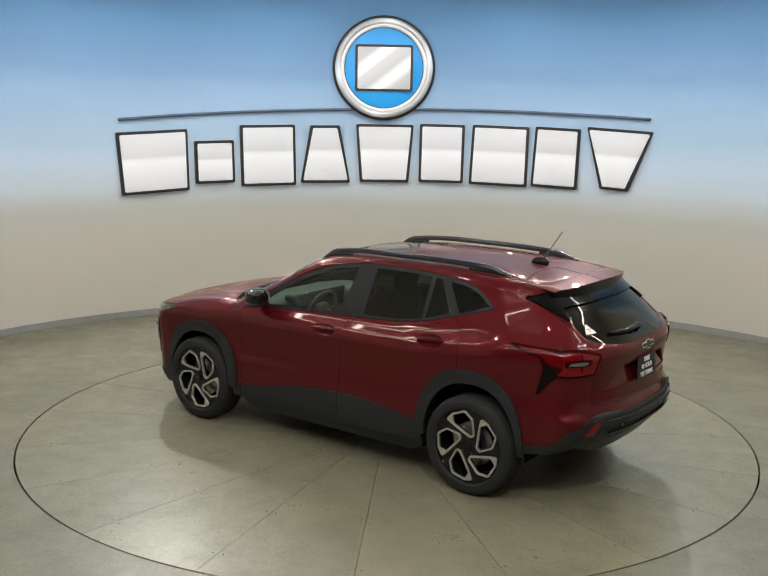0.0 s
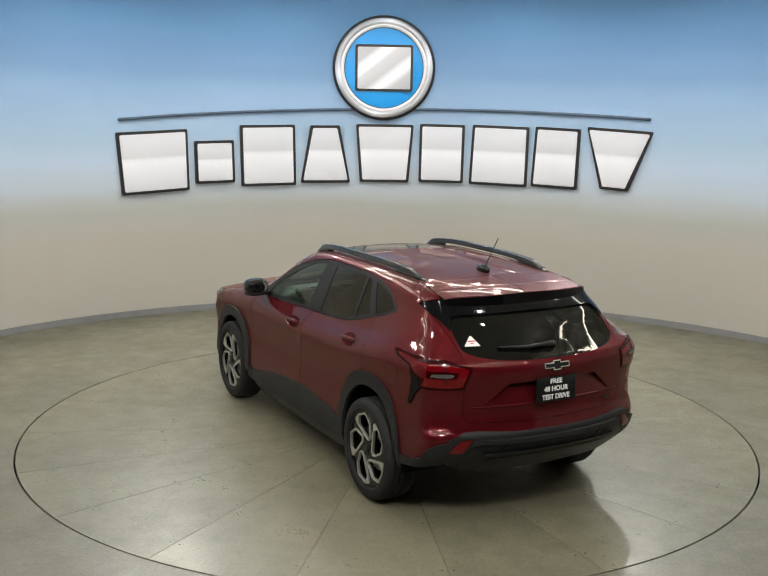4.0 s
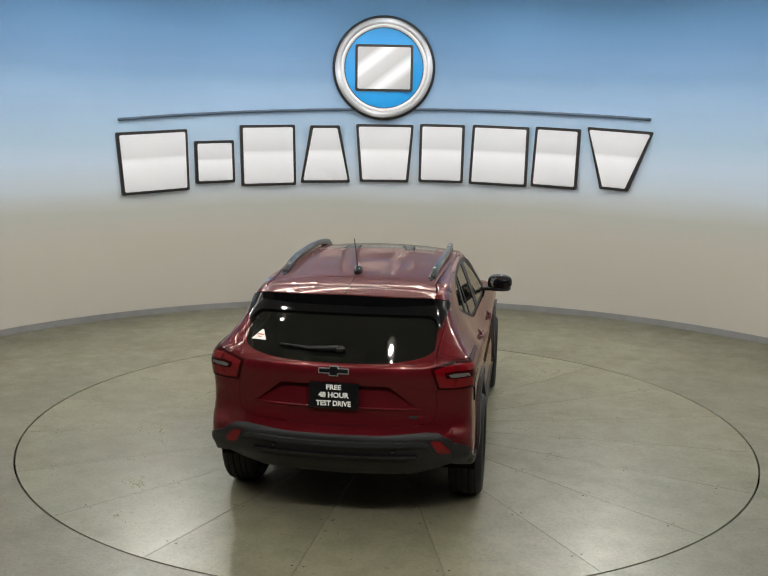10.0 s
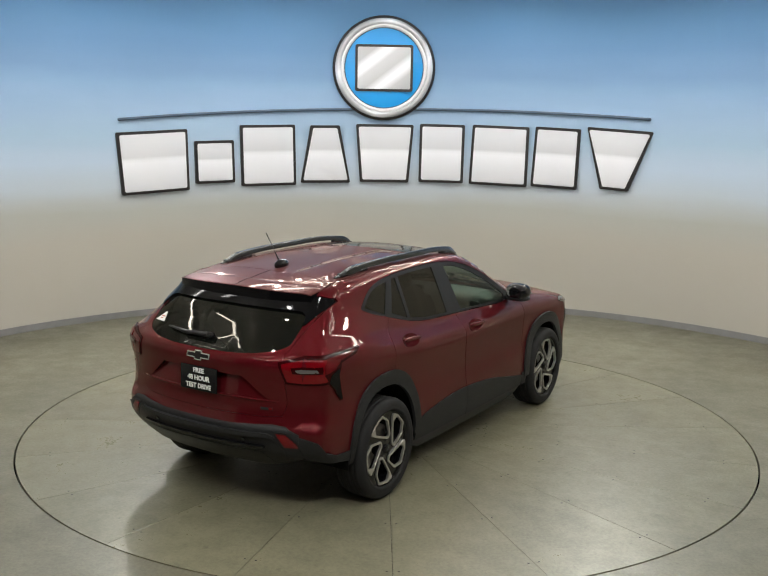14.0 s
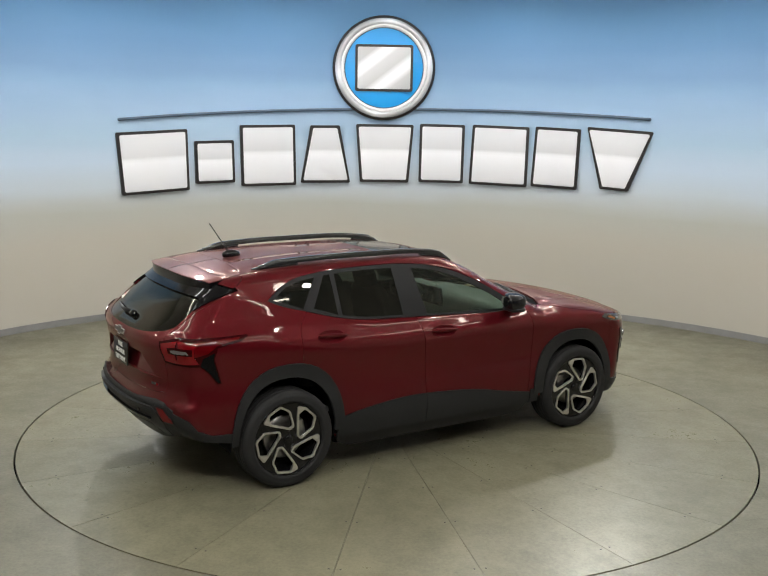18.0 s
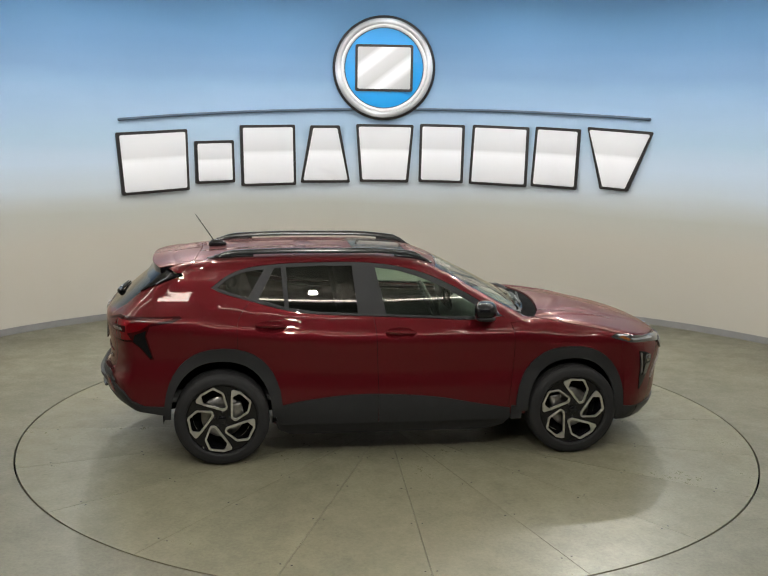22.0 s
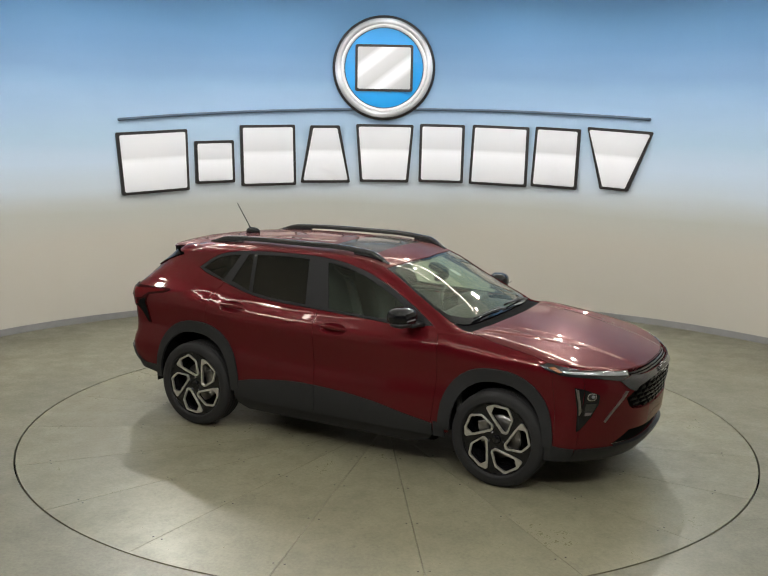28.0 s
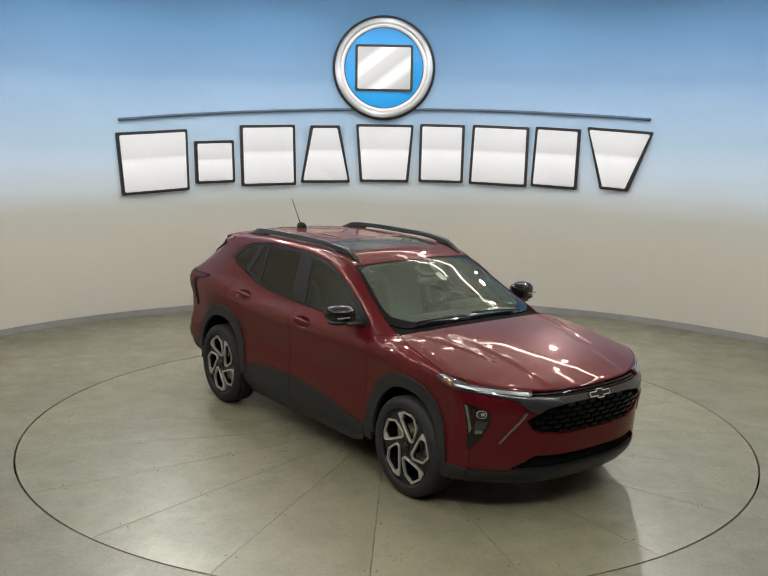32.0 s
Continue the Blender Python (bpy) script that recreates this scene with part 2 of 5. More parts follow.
M["ceiling"] = material("white_ceiling_paint", (0.80, 0.79, 0.77), 0.8, vary=0.1, noise_scale=2)
M["room"] = material("plain_wall_paint", (0.34, 0.33, 0.315), 0.8, vary=0.08, noise_scale=2)
M["navy"] = material("slate_blue_enamel", (0.075, 0.115, 0.17), 0.45)
M["outline"] = material("black_enamel", (0.012, 0.010, 0.011), 0.4)
M["enamel"] = banded("white_enamel", (0, 0, 1), ((0.0, 0.74), (1.0, 0.80), (0.25, 0.86), (0.50, 0.97), (0.55, 0.93), (0.60, 0.72), (0.85, 0.80)), 0.4)
M["blue"] = material("bright_blue_enamel", (0.0, 0.29, 0.72), 0.3, coat=0.3)
M["silver"] = banded("brushed_silver", (0.5, 0, 0.5), ((0.0, 0.40), (1.0, 0.45), (0.20, 0.50), (0.32, 0.90), (0.44, 0.48), (0.60, 0.55), (0.70, 0.92), (0.82, 0.45)), 0.35, 0.4)
M["pale"] = material("pale_silver_enamel", (0.80, 0.80, 0.82), 0.35, 0.2)
tube = bpy.data.materials.new("lamp_tube_glow")
tube.use_nodes = True
tube.node_tree.nodes["Principled BSDF"].inputs["Emission Color"].default_value = (1.0, 0.975, 0.93, 1)
tube.node_tree.nodes["Principled BSDF"].inputs["Emission Strength"].default_value = 29.0
M["tube"] = tube
edge_glow = tube.copy()
edge_glow.name = "edge_strip_glow"
edge_glow.node_tree.nodes["Principled BSDF"].inputs["Emission Strength"].default_value = 40.0
M["edge"] = edge_glow
bulb = tube.copy()
bulb.name = "bulb_glow"
bulb.node_tree.nodes["Principled BSDF"].inputs["Emission Strength"].default_value = 400.0
M["bulb"] = bulb


# ---- building helpers ----
def mesh(name, verts, faces, mat, smooth_all=False):
    me = bpy.data.meshes.new(name)
    me.from_pydata([tuple(v) for v in verts], [], [tuple(f) for f in faces])
    me.materials.append(mat)
    if smooth_all:
        me.polygons.foreach_set("use_smooth", [True] * len(me.polygons))
    me.update()
    return me


def place(name, me, parent=None, m=None, label=""):
    ob = new(name, me)
    if parent is not None:
        ob.parent = parent
    if m is not None:
        ob.matrix_basis = m
    return tagged(ob, label=label)


def from_bm(name, bm, mat, smooth_all=True):
    me = bpy.data.meshes.new(name)
    bmesh.ops.recalc_face_normals(bm, faces=bm.faces)
    bm.to_mesh(me)
    bm.free()
    me.materials.append(mat)
    if smooth_all:
        me.polygons.foreach_set("use_smooth", [True] * len(me.polygons))
    return me


def box(name, mat, size, bevel=0.01, seg=2):
    bm = bmesh.new()
    bmesh.ops.create_cube(bm, size=1)
    bmesh.ops.scale(bm, vec=size, verts=bm.verts)
    if bevel:
        bmesh.ops.bevel(bm, geom=bm.edges[:] + bm.verts[:], offset=bevel, segments=seg, affect="EDGES", profile=0.6)
    return from_bm(name, bm, mat, False)


def blob(name, mat, size, power=2.6, seg=28):
    """A rounded solid between an ellipsoid and a box."""
    bm = bmesh.new()
    bmesh.ops.create_uvsphere(bm, u_segments=seg, v_segments=seg // 2, radius=1)
    for v in bm.verts:
        n = (abs(v.co.x) ** power + abs(v.co.y) ** power + abs(v.co.z) ** power) ** (1 / power)
        v.co = Vector((v.co.x / n * size[0] / 2, v.co.y / n * size[1] / 2, v.co.z / n * size[2] / 2))
    return from_bm(name, bm, mat)


def lathe(name, mat, profile, seg=64):
    """Turns (radius, y) pairs round the y axis."""
    v, f = [], []
    k = len(profile)
    for i in range(seg):
        a = 2 * math.pi * i / seg
        v += [(r * math.cos(a), y, r * math.sin(a)) for r, y in profile]
    for i in range(seg):
        for j in range(k - 1):
            a, b = i * k + j, ((i + 1) % seg) * k + j
            f.append((a, a + 1, b + 1, b))
    me = mesh(name, v, f, mat, True)
    return me


def sweep(name, mat, path, section, closed_ends=True):
    """Carries a closed section (side, up, scale by path) along a path of (point, scale)."""
    v, f, k = [], [], len(section)
    pts = [Vector(p) for p, _ in path]
    for i, (p, s) in enumerate(path):
        d = (pts[min(i + 1, len(pts) - 1)] - pts[max(i - 1, 0)]).normalized()
        side = d.cross(Vector((0, 0, 1)))
        side = side.normalized() if side.length > 1e-4 else Vector((0, 1, 0))
        up = side.cross(d)
        v += [pts[i] + side * a * s + up * b * s for a, b in section]
    n = len(path)
    for i in range(n - 1):
        for j in range(k):
            f.append((i * k + j, i * k + (j + 1) % k, (i + 1) * k + (j + 1) % k, (i + 1) * k + j))
    if closed_ends:
        f += [tuple(range(k))[::-1], tuple(range((n - 1) * k, n * k))]
    me = mesh(name, v, f, mat, False)
    bm = bmesh.new()
    bm.from_mesh(me)
    bpy.data.meshes.remove(me)
    return from_bm(name, bm, mat, True)


def circle(r, n=10, sx=1.0, sz=1.0):
    return [(r * sx * math.cos(2 * math.pi * i / n), r * sz * math.sin(2 * math.pi * i / n)) for i in range(n)]


def dense(pts, step=0.03, closed=False):
    """Fills straight runs between the points."""
    out = []
    pts = [np.array(p, float) for p in pts]
    run = zip(pts, pts[1:] + ([pts[0]] if closed else []))
    for a, b in run:
        n = max(1, int(np.ceil(np.hypot(*(b - a)) / step)))
        out += [a + (b - a) * i / n for i in range(n)]
    if not closed:
        out.append(pts[-1])
    return [tuple(p) for p in out]


def spline(*pts, n=6):
    """A smooth curve through the points, as a list."""
    p = [np.array(q, float) for q in pts]
    p = [2 * p[0] - p[1]] + p + [2 * p[-1] - p[-2]]
    out = []
    for i in range(1, len(p) - 2):
        for j in range(n):
            t = j / n
            out.append(0.5 * (2 * p[i] + (p[i + 1] - p[i - 1]) * t + (2 * p[i - 1] - 5 * p[i] + 4 * p[i + 1] - p[i + 2]) * t * t
                              + (3 * p[i] - p[i - 1] - 3 * p[i + 1] + p[i + 2]) * t ** 3))
    out.append(p[-2])
    return [tuple(q) for q in out]


def inside(poly, q):
    """Which of the points q lie in the polygon."""
    poly = np.array(poly, float)
    a, b = poly, np.roll(poly, -1, 0)
    x, y = q[:, 0][:, None], q[:, 1][:, None]
    cross = ((a[:, 1] > y) != (b[:, 1] > y)) & (x < (b[:, 0] - a[:, 0]) * (y - a[:, 1]) / np.where(b[:, 1] == a[:, 1], 1e-12, b[:, 1] - a[:, 1]) + a[:, 0])
    return cross.sum(1) % 2 == 1


def shrink(poly, d):
    """The polygon with its outline moved inwards by d."""
    p = np.array(poly, float)
    area = 0.5 * np.sum(p[:, 0] * np.roll(p[:, 1], -1) - np.roll(p[:, 0], -1) * p[:, 1])
    e = np.roll(p, -1, 0) - p
    n = np.stack([-e[:, 1], e[:, 0]], 1) / np.maximum(np.linalg.norm(e, axis=1), 1e-9)[:, None] * np.sign(area)
    m = n + np.roll(n, 1, 0)
    m /= np.maximum((m * m).sum(1), 0.35)[:, None] / 2
    return [tuple(q) for q in p + m * d]


def sheet(poly, holes=(), step=0.05):
    """Triangles that fill a polygon less its holes: points and faces in the plane."""
    from mathutils.geometry import delaunay_2d_cdt
    pts, edges = [], []
    for ring in (poly, *holes):
        k = len(pts)
        pts += [Vector(q) for q in ring]
        edges += [(k + i, k + (i + 1) % len(ring)) for i in range(len(ring))]
    P = np.array(poly)
    lo, hi = P.min(0), P.max(0)
    gx, gy = np.meshgrid(np.arange(lo[0] + step / 2, hi[0], step), np.arange(lo[1] + step / 2, hi[1], step))
    gx[1::2] += step / 2
    g = np.stack([gx.ravel(), gy.ravel()], 1)
    if len(g):
        ok = inside(poly, g)
        for h in holes:
            ok &= ~inside(h, g)
        g = g[ok]
        ring = np.array([tuple(q) for q in pts])
        if len(g):
            near = np.array([np.min((ring[:, 0] - q[0]) ** 2 + (ring[:, 1] - q[1]) ** 2) for q in g])
            pts += [Vector(q) for q in g[near > (0.45 * step) ** 2]]
    v, _, f, _, _, _ = delaunay_2d_cdt(pts, edges, [], 0, 1e-5)
    v = np.array([tuple(q) for q in v])
    f = np.array([t for t in f if len(t) == 3])
    c = v[f].mean(1)
    ok = inside(poly, c)
    for h in holes:
        ok &= ~inside(h, c)
    return v, f[ok]


# ---- the car's shape ----
def pchip(*pts):
    """A smooth curve through the points (a, b), monotone between them."""
    xs = np.array(pts[0::2], float); ys = np.array(pts[1::2], float)
    h, dl = np.diff(xs), np.diff(ys) / np.diff(xs)
    m = np.zeros(len(xs))
    for i in range(1, len(xs) - 1):
        if dl[i - 1] * dl[i] > 0:
            w1, w2 = 2 * h[i] + h[i - 1], h[i] + 2 * h[i - 1]
            m[i] = (w1 + w2) / (w1 / dl[i - 1] + w2 / dl[i])
    m[0], m[-1] = dl[0], dl[-1]

    def f(x):
        x = np.clip(np.asarray(x, float), xs[0], xs[-1])
        i = np.clip(np.searchsorted(xs, x) - 1, 0, len(h) - 1)
        t = (x - xs[i]) / h[i]
        return ((1 + 2 * t) * (1 - t) ** 2 * ys[i] + t * (1 - t) ** 2 * h[i] * m[i]
                + t * t * (3 - 2 * t) * ys[i + 1] + t * t * (t - 1) * h[i] * m[i + 1])
    return f


def smooth(a, b, x):
    t = np.clip((x - a) / (b - a), 0, 1)
    return t * t * (3 - 2 * t)


def smax(a, b, k):
    h = np.maximum(k - np.abs(a - b), 0) / k
    return np.maximum(a, b) + h * h * k * 0.25


# the car's own shape: x forward, y to its left, z up
TOP = pchip(-2.3, 1.36, -1.95, 1.452, -1.7, 1.497, -1.4, 1.53, -0.8, 1.555, -0.3, 1.555, 0.1, 1.535, 0.36, 1.462, 0.61, 1.345, 0.90, 1.195,
            1.03, 1.128, 1.3, 1.095, 1.5, 1.068, 1.7, 1.030, 1.9, 0.985, 2.1, 0.925, 2.2, 0.880, 2.3, 0.80)
CROWN = pchip(-2.0, 0.09, -0.3, 0.08, 0.2, 0.12, 0.6, 0.19, 0.95, 0.16, 1.2, 0.09, 2.2, 0.10)
SIDE = pchip(0.10, 0.78, 0.20, 0.825, 0.30, 0.862, 0.42, 0.876, 0.55, 0.872, 0.70, 0.860, 0.84, 0.866, 0.92, 0.872, 0.98, 0.858, 1.04, 0.815,
             1.10, 0.775, 1.30, 0.700, 1.47, 0.642, 1.60, 0.58)
LIFT = pchip(-2.2, 0.11, -1.6, 0.10, -1.1, 0.045, -0.4, 0.0, 0.9, 0.0, 1.4, -0.03, 2.2, -0.05)
TAPER = pchip(-2.3, 0.93, -1.9, 0.975, -1.4, 1.0, 1.4, 1.0, 1.8, 0.985, 2.3, 0.93)
UPPER = pchip(-2.1, 0.885, -1.7, 0.93, -1.2, 0.975, -0.5, 1.0, 0.4, 1.0, 1.0, 0.955, 2.0, 0.95)
NOSE = pchip(0.15, 2.02, 0.24, 2.15, 0.34, 2.23, 0.45, 2.25, 0.60, 2.262, 0.74, 2.285, 0.82, 2.278, 0.90, 2.245, 0.98, 2.20, 1.2, 2.1)
TAIL = pchip(0.15, -1.95, 0.30, -2.05, 0.42, -2.15, 0.52, -2.235, 0.60, -2.26, 0.655, -2.262, 0.70, -2.225, 0.80, -2.215, 0.95, -2.228, 1.05, -2.243, 1.10, -2.228,
             1.16, -2.15, 1.28, -2.01, 1.39, -1.875, 1.45, -1.84, 1.6, -1.8)


def flank(z):
    """Half the car's width by height: the doors below, plain sloping glass above."""
    u = z - 1.1
    t = smooth(1.03, 1.13, z)
    return SIDE(z) * (1 - t) + (0.775 - 0.38 * u + 0.05 * u * u) * t


def half_width(x, z):
    zz = z - LIFT(x)
    return flank(zz) * TAPER(x) * (1 + (UPPER(x) - 1) * smooth(1.02, 1.3, zz))


def outside(x, y, z):
    """Below zero inside the body, above zero outside of it."""
    y = np.abs(y)
    top = z - (TOP(x) - CROWN(x) * y * y + 0.008 * smooth(0.0, 0.035, np.clip((1.86 - x) * 0.11, 0, 0.075) - np.abs(y - 0.615 + 0.20 * (x - 1.1))) * smooth(1.08, 1.16, x)
               + 0.006 * smooth(0.38, 0.32, y - 0.10 * (2.2 - x)) * smooth(1.10, 1.6, x)
               + 0.005 * smooth(0.185, 0.205, y) * smooth(-0.38, -0.45, x) * smooth(0.50, 0.42, y))
    side = y - half_width(x, z)
    front = x - (NOSE(z) - 0.64 * y ** 2.9)
    rear = TAIL(z) + 0.33 * y ** 2.8 - x
    a = smax(top, side, 0.07)
    return smax(smax(a, front, 0.06), rear, 0.05 + 0.08 * smooth(1.12, 1.26, z))


def solve(f, lo, hi):
    """Where f, which rises from lo to hi, passes zero."""
    lo, hi = np.array(lo, float), np.array(hi, float)
    for _ in range(34):
        m = (lo + hi) / 2
        up = f(m) > 0
        hi, lo = np.where(up, m, hi), np.where(up, lo, m)
    return (lo + hi) / 2


def lift(view, a, b):
    """The point of the body's surface seen at (a, b): R, L by x, z; T by x, y; F, B by y, z."""
    a, b = np.asarray(a, float), np.asarray(b, float)
    o, one = np.zeros_like(a), np.ones_like(a)
    if view in "RL":
        y = solve(lambda m: outside(a, m, b), o, one * 1.2)
        return np.stack([a, y if view == "L" else -y, b], 1)
    if view == "T":
        return np.stack([a, b, solve(lambda m: outside(a, b, m), one * 0.5, one * 1.9)], 1)
    s = 1 if view == "F" else -1
    return np.stack([s * solve(lambda m: outside(s * m, a, b), o, one * 2.6), a, b], 1)


def normals(p):
    e = 1e-3
    x, y, z = p.T
    g = np.stack([outside(x + e, y, z) - outside(x - e, y, z), outside(x, y + e, z) - outside(x, y - e, z), outside(x, y, z + e) - outside(x, y, z - e)], 1)
    return g / np.maximum(np.linalg.norm(g, axis=1), 1e-9)[:, None]


def panel(name, parent, mat, poly, view, off=0.0, holes=(), gap=0.0, flange=0.014, step=0.05, label="", fill=0.03, plain=None):
    """A piece of the body's skin: its outline seen in one view, laid on the body's shape, with turned-in edges."""
    poly = dense(poly, fill, True)
    if gap:
        poly = shrink(poly, gap)
    v2, f = sheet(poly, [dense(h, fill, True) for h in holes], step)
    used, f = np.unique(f, return_inverse=True)
    v2, f = v2[used], f.reshape(-1, 3)
    P = lift(view, v2[:, 0], v2[:, 1])
    N = normals(P)
    if plain is not None:
        # a plain bowed sheet in place of the exact skin: y by x and z
        x, z, s = P[:, 0], P[:, 2], (1 if view == "L" else -1)
        P[:, 1] = s * (np.stack([x ** 0, x, z, x * x, x * z, z * z], 1) @ plain)
        N = np.stack([-(plain[1] + 2 * plain[3] * x + plain[4] * z), np.full(len(x), 1.0 * s), -(plain[2] + plain[4] * x + 2 * plain[5] * z)], 1)
        N /= np.linalg.norm(N, axis=1)[:, None]
    P = P + N * (off(v2)[:, None] if callable(off) else off)
    fn = np.cross(P[f[:, 1]] - P[f[:, 0]], P[f[:, 2]] - P[f[:, 0]])
    if ((fn * N[f].sum(1)).sum(1) < 0).mean() > 0.5:
        f = f[:, ::-1]
    verts, faces = P.tolist(), [tuple(int(i) for i in t) for t in f]
    loops = [tuple(N[i]) for t in faces for i in t]
    if flange:
        count = {(a, b) for t in faces for a, b in ((t[0], t[1]), (t[1], t[2]), (t[2], t[0]))}
        low = {}
        for a, b in sorted(count):
            if (b, a) not in count:
                for i in (a, b):
                    if i not in low:
                        low[i] = len(verts)
                        verts.append((P[i] - N[i] * flange).tolist())
                faces.append((b, a, low[a], low[b]))
                n = np.cross(P[b] - P[a], N[a])
                n = n / max(np.linalg.norm(n), 1e-9)
                loops += [tuple(n)] * 4
    me = mesh(name, verts, faces, mat, True)
    if flange:
        n0 = len(v2)
        edges = np.array([e.vertices[:] for e in me.edges])
        sharp = (edges >= n0).any(1) | np.array([(int(a), int(b)) in count and (int(b), int(a)) not in count or (int(b), int(a)) in count and (int(a), int(b)) not in count for a, b in edges])
        att = me.attributes.new("sharp_edge", "BOOLEAN", "EDGE")
        att.data.foreach_set("value", sharp)
    if not callable(off):
        me.normals_split_custom_set(loops)
    return place(name, me, parent, None, label)


def prism(name, mat, poly, depth, holes=(), step=1.0, bevel=0.0):
    """A flat plate in the x, z plane, depth thick along y."""
    v2, f = sheet(poly, holes, step)
    n = len(v2)
    verts = [(a, 0, b) for a, b in v2] + [(a, -depth, b) for a, b in v2]
    faces = [tuple(int(i) for i in t) for t in f] + [tuple(int(i) + n for i in t)[::-1] for t in f]
    edges = {(a, b) for t in f for a, b in ((t[0], t[1]), (t[1], t[2]), (t[2], t[0]))}
    for a, b in edges:
        if (b, a) not in edges:
            faces.append((int(b), int(a), int(a) + n, int(b) + n))
    me = mesh(name, verts, faces, mat)
    bm = bmesh.new()
    bm.from_mesh(me)
    bpy.data.meshes.remove(me)
    if bevel:
        sharp = [e for e in bm.edges if len(e.link_faces) == 2 and e.calc_face_angle(0) > 0.9]
        bmesh.ops.bevel(bm, geom=sharp, offset=bevel, segments=2, affect="EDGES")
    return from_bm(name, bm, mat, False)


def writing(name, words, size, mat, parent, m, depth=0.002, squeeze=1.0):
    """Words in the built-in font, as a mesh."""
    cu = bpy.data.curves.new(name, "FONT")
    cu.body, cu.size, cu.align_x, cu.align_y, cu.extrude, cu.offset, cu.resolution_u = words, size, "CENTER", "CENTER", depth, size * 0.03, 3
    ob = bpy.data.objects.new(name, cu)
    me = bpy.data.meshes.new_from_object(ob)
    bpy.data.objects.remove(ob)
    bpy.data.curves.remove(cu)
    me.transform(Matrix.Diagonal((squeeze, 1, 1, 1)))
    me.materials.clear()
    me.materials.append(mat)
    me.name = name
    return place(name, me, parent, m)


# ---- the booth: floor, curved wall, ceiling ----
TABLE_R = 2.98
def ring_sheet(name, r0, r1, z, mat, seg=160):
    v, f = [], []
    for i in range(seg):
        a = 2 * math.pi * i / seg
        v += [(r * math.cos(a), r * math.sin(a), z) for r in (r0, r1)]
    for i in range(seg):
        j = (i + 1) % seg
        f.append((2 * i, 2 * i + 1, 2 * j + 1, 2 * j))
    return mesh(name, v, f, mat)


def build_floor():
    v, f, seg = [], [], 192
    for i in range(seg):
        a = 2 * math.pi * i / seg
        c, s = math.cos(a), math.sin(a)
        k = 13.0 / max(abs(c), abs(s))
        v += [(TABLE_R * c, TABLE_R * s, 0), (5.0 * c, 5.0 * s, 0), (k * c, k * s, 0), (TABLE_R * c, TABLE_R * s, -0.08)]
    for i in range(seg):
        a, b = 4 * i, 4 * ((i + 1) % seg)
        f += [(a, a + 1, b + 1, b), (a + 1, a + 2, b + 2, b + 1), (a + 3, a, b, b + 3)]
    floor = place("floor", mesh("floor", v, f, M["floor"]))
    tagged(floor, "sealed grey-beige concrete floor around a round turntable", "floor", kind="structure")
    pit = place("floor_pit", ring_sheet("floor_pit", 0.0, TABLE_R + 0.002, -0.075, M["dark"]))
    tagged(pit, "dark pit floor under the turntable", "floor", kind="structure")


def arc_wall(name, r0, r1, z0, z1, mat, a0=-128, a1=128, seg=150, rows=1):
    """A curved wall round WALL_C: angles from +y towards +x."""
    v, f = [], []
    zs = [z0 + (z1 - z0) * i / rows for i in range(rows + 1)]
    ring = [(r0, z) for z in zs] + [(r1, z) for z in reversed(zs)]
    k = len(ring)
    for i in range(seg + 1):
        a = radians(a0 + (a1 - a0) * i / seg)
        v += [(WALL_C[0] + r * math.sin(a), WALL_C[1] + r * math.cos(a), z) for r, z in ring]
    for i in range(seg):
        for j in range(k):
            f.append((i * k + j, i * k + (j + 1) % k, (i + 1) * k + (j + 1) % k, (i + 1) * k + j))
    f += [tuple(range(k)), tuple(range(seg * k, seg * k + k))[::-1]]
    return mesh(name, v, f, mat, False)


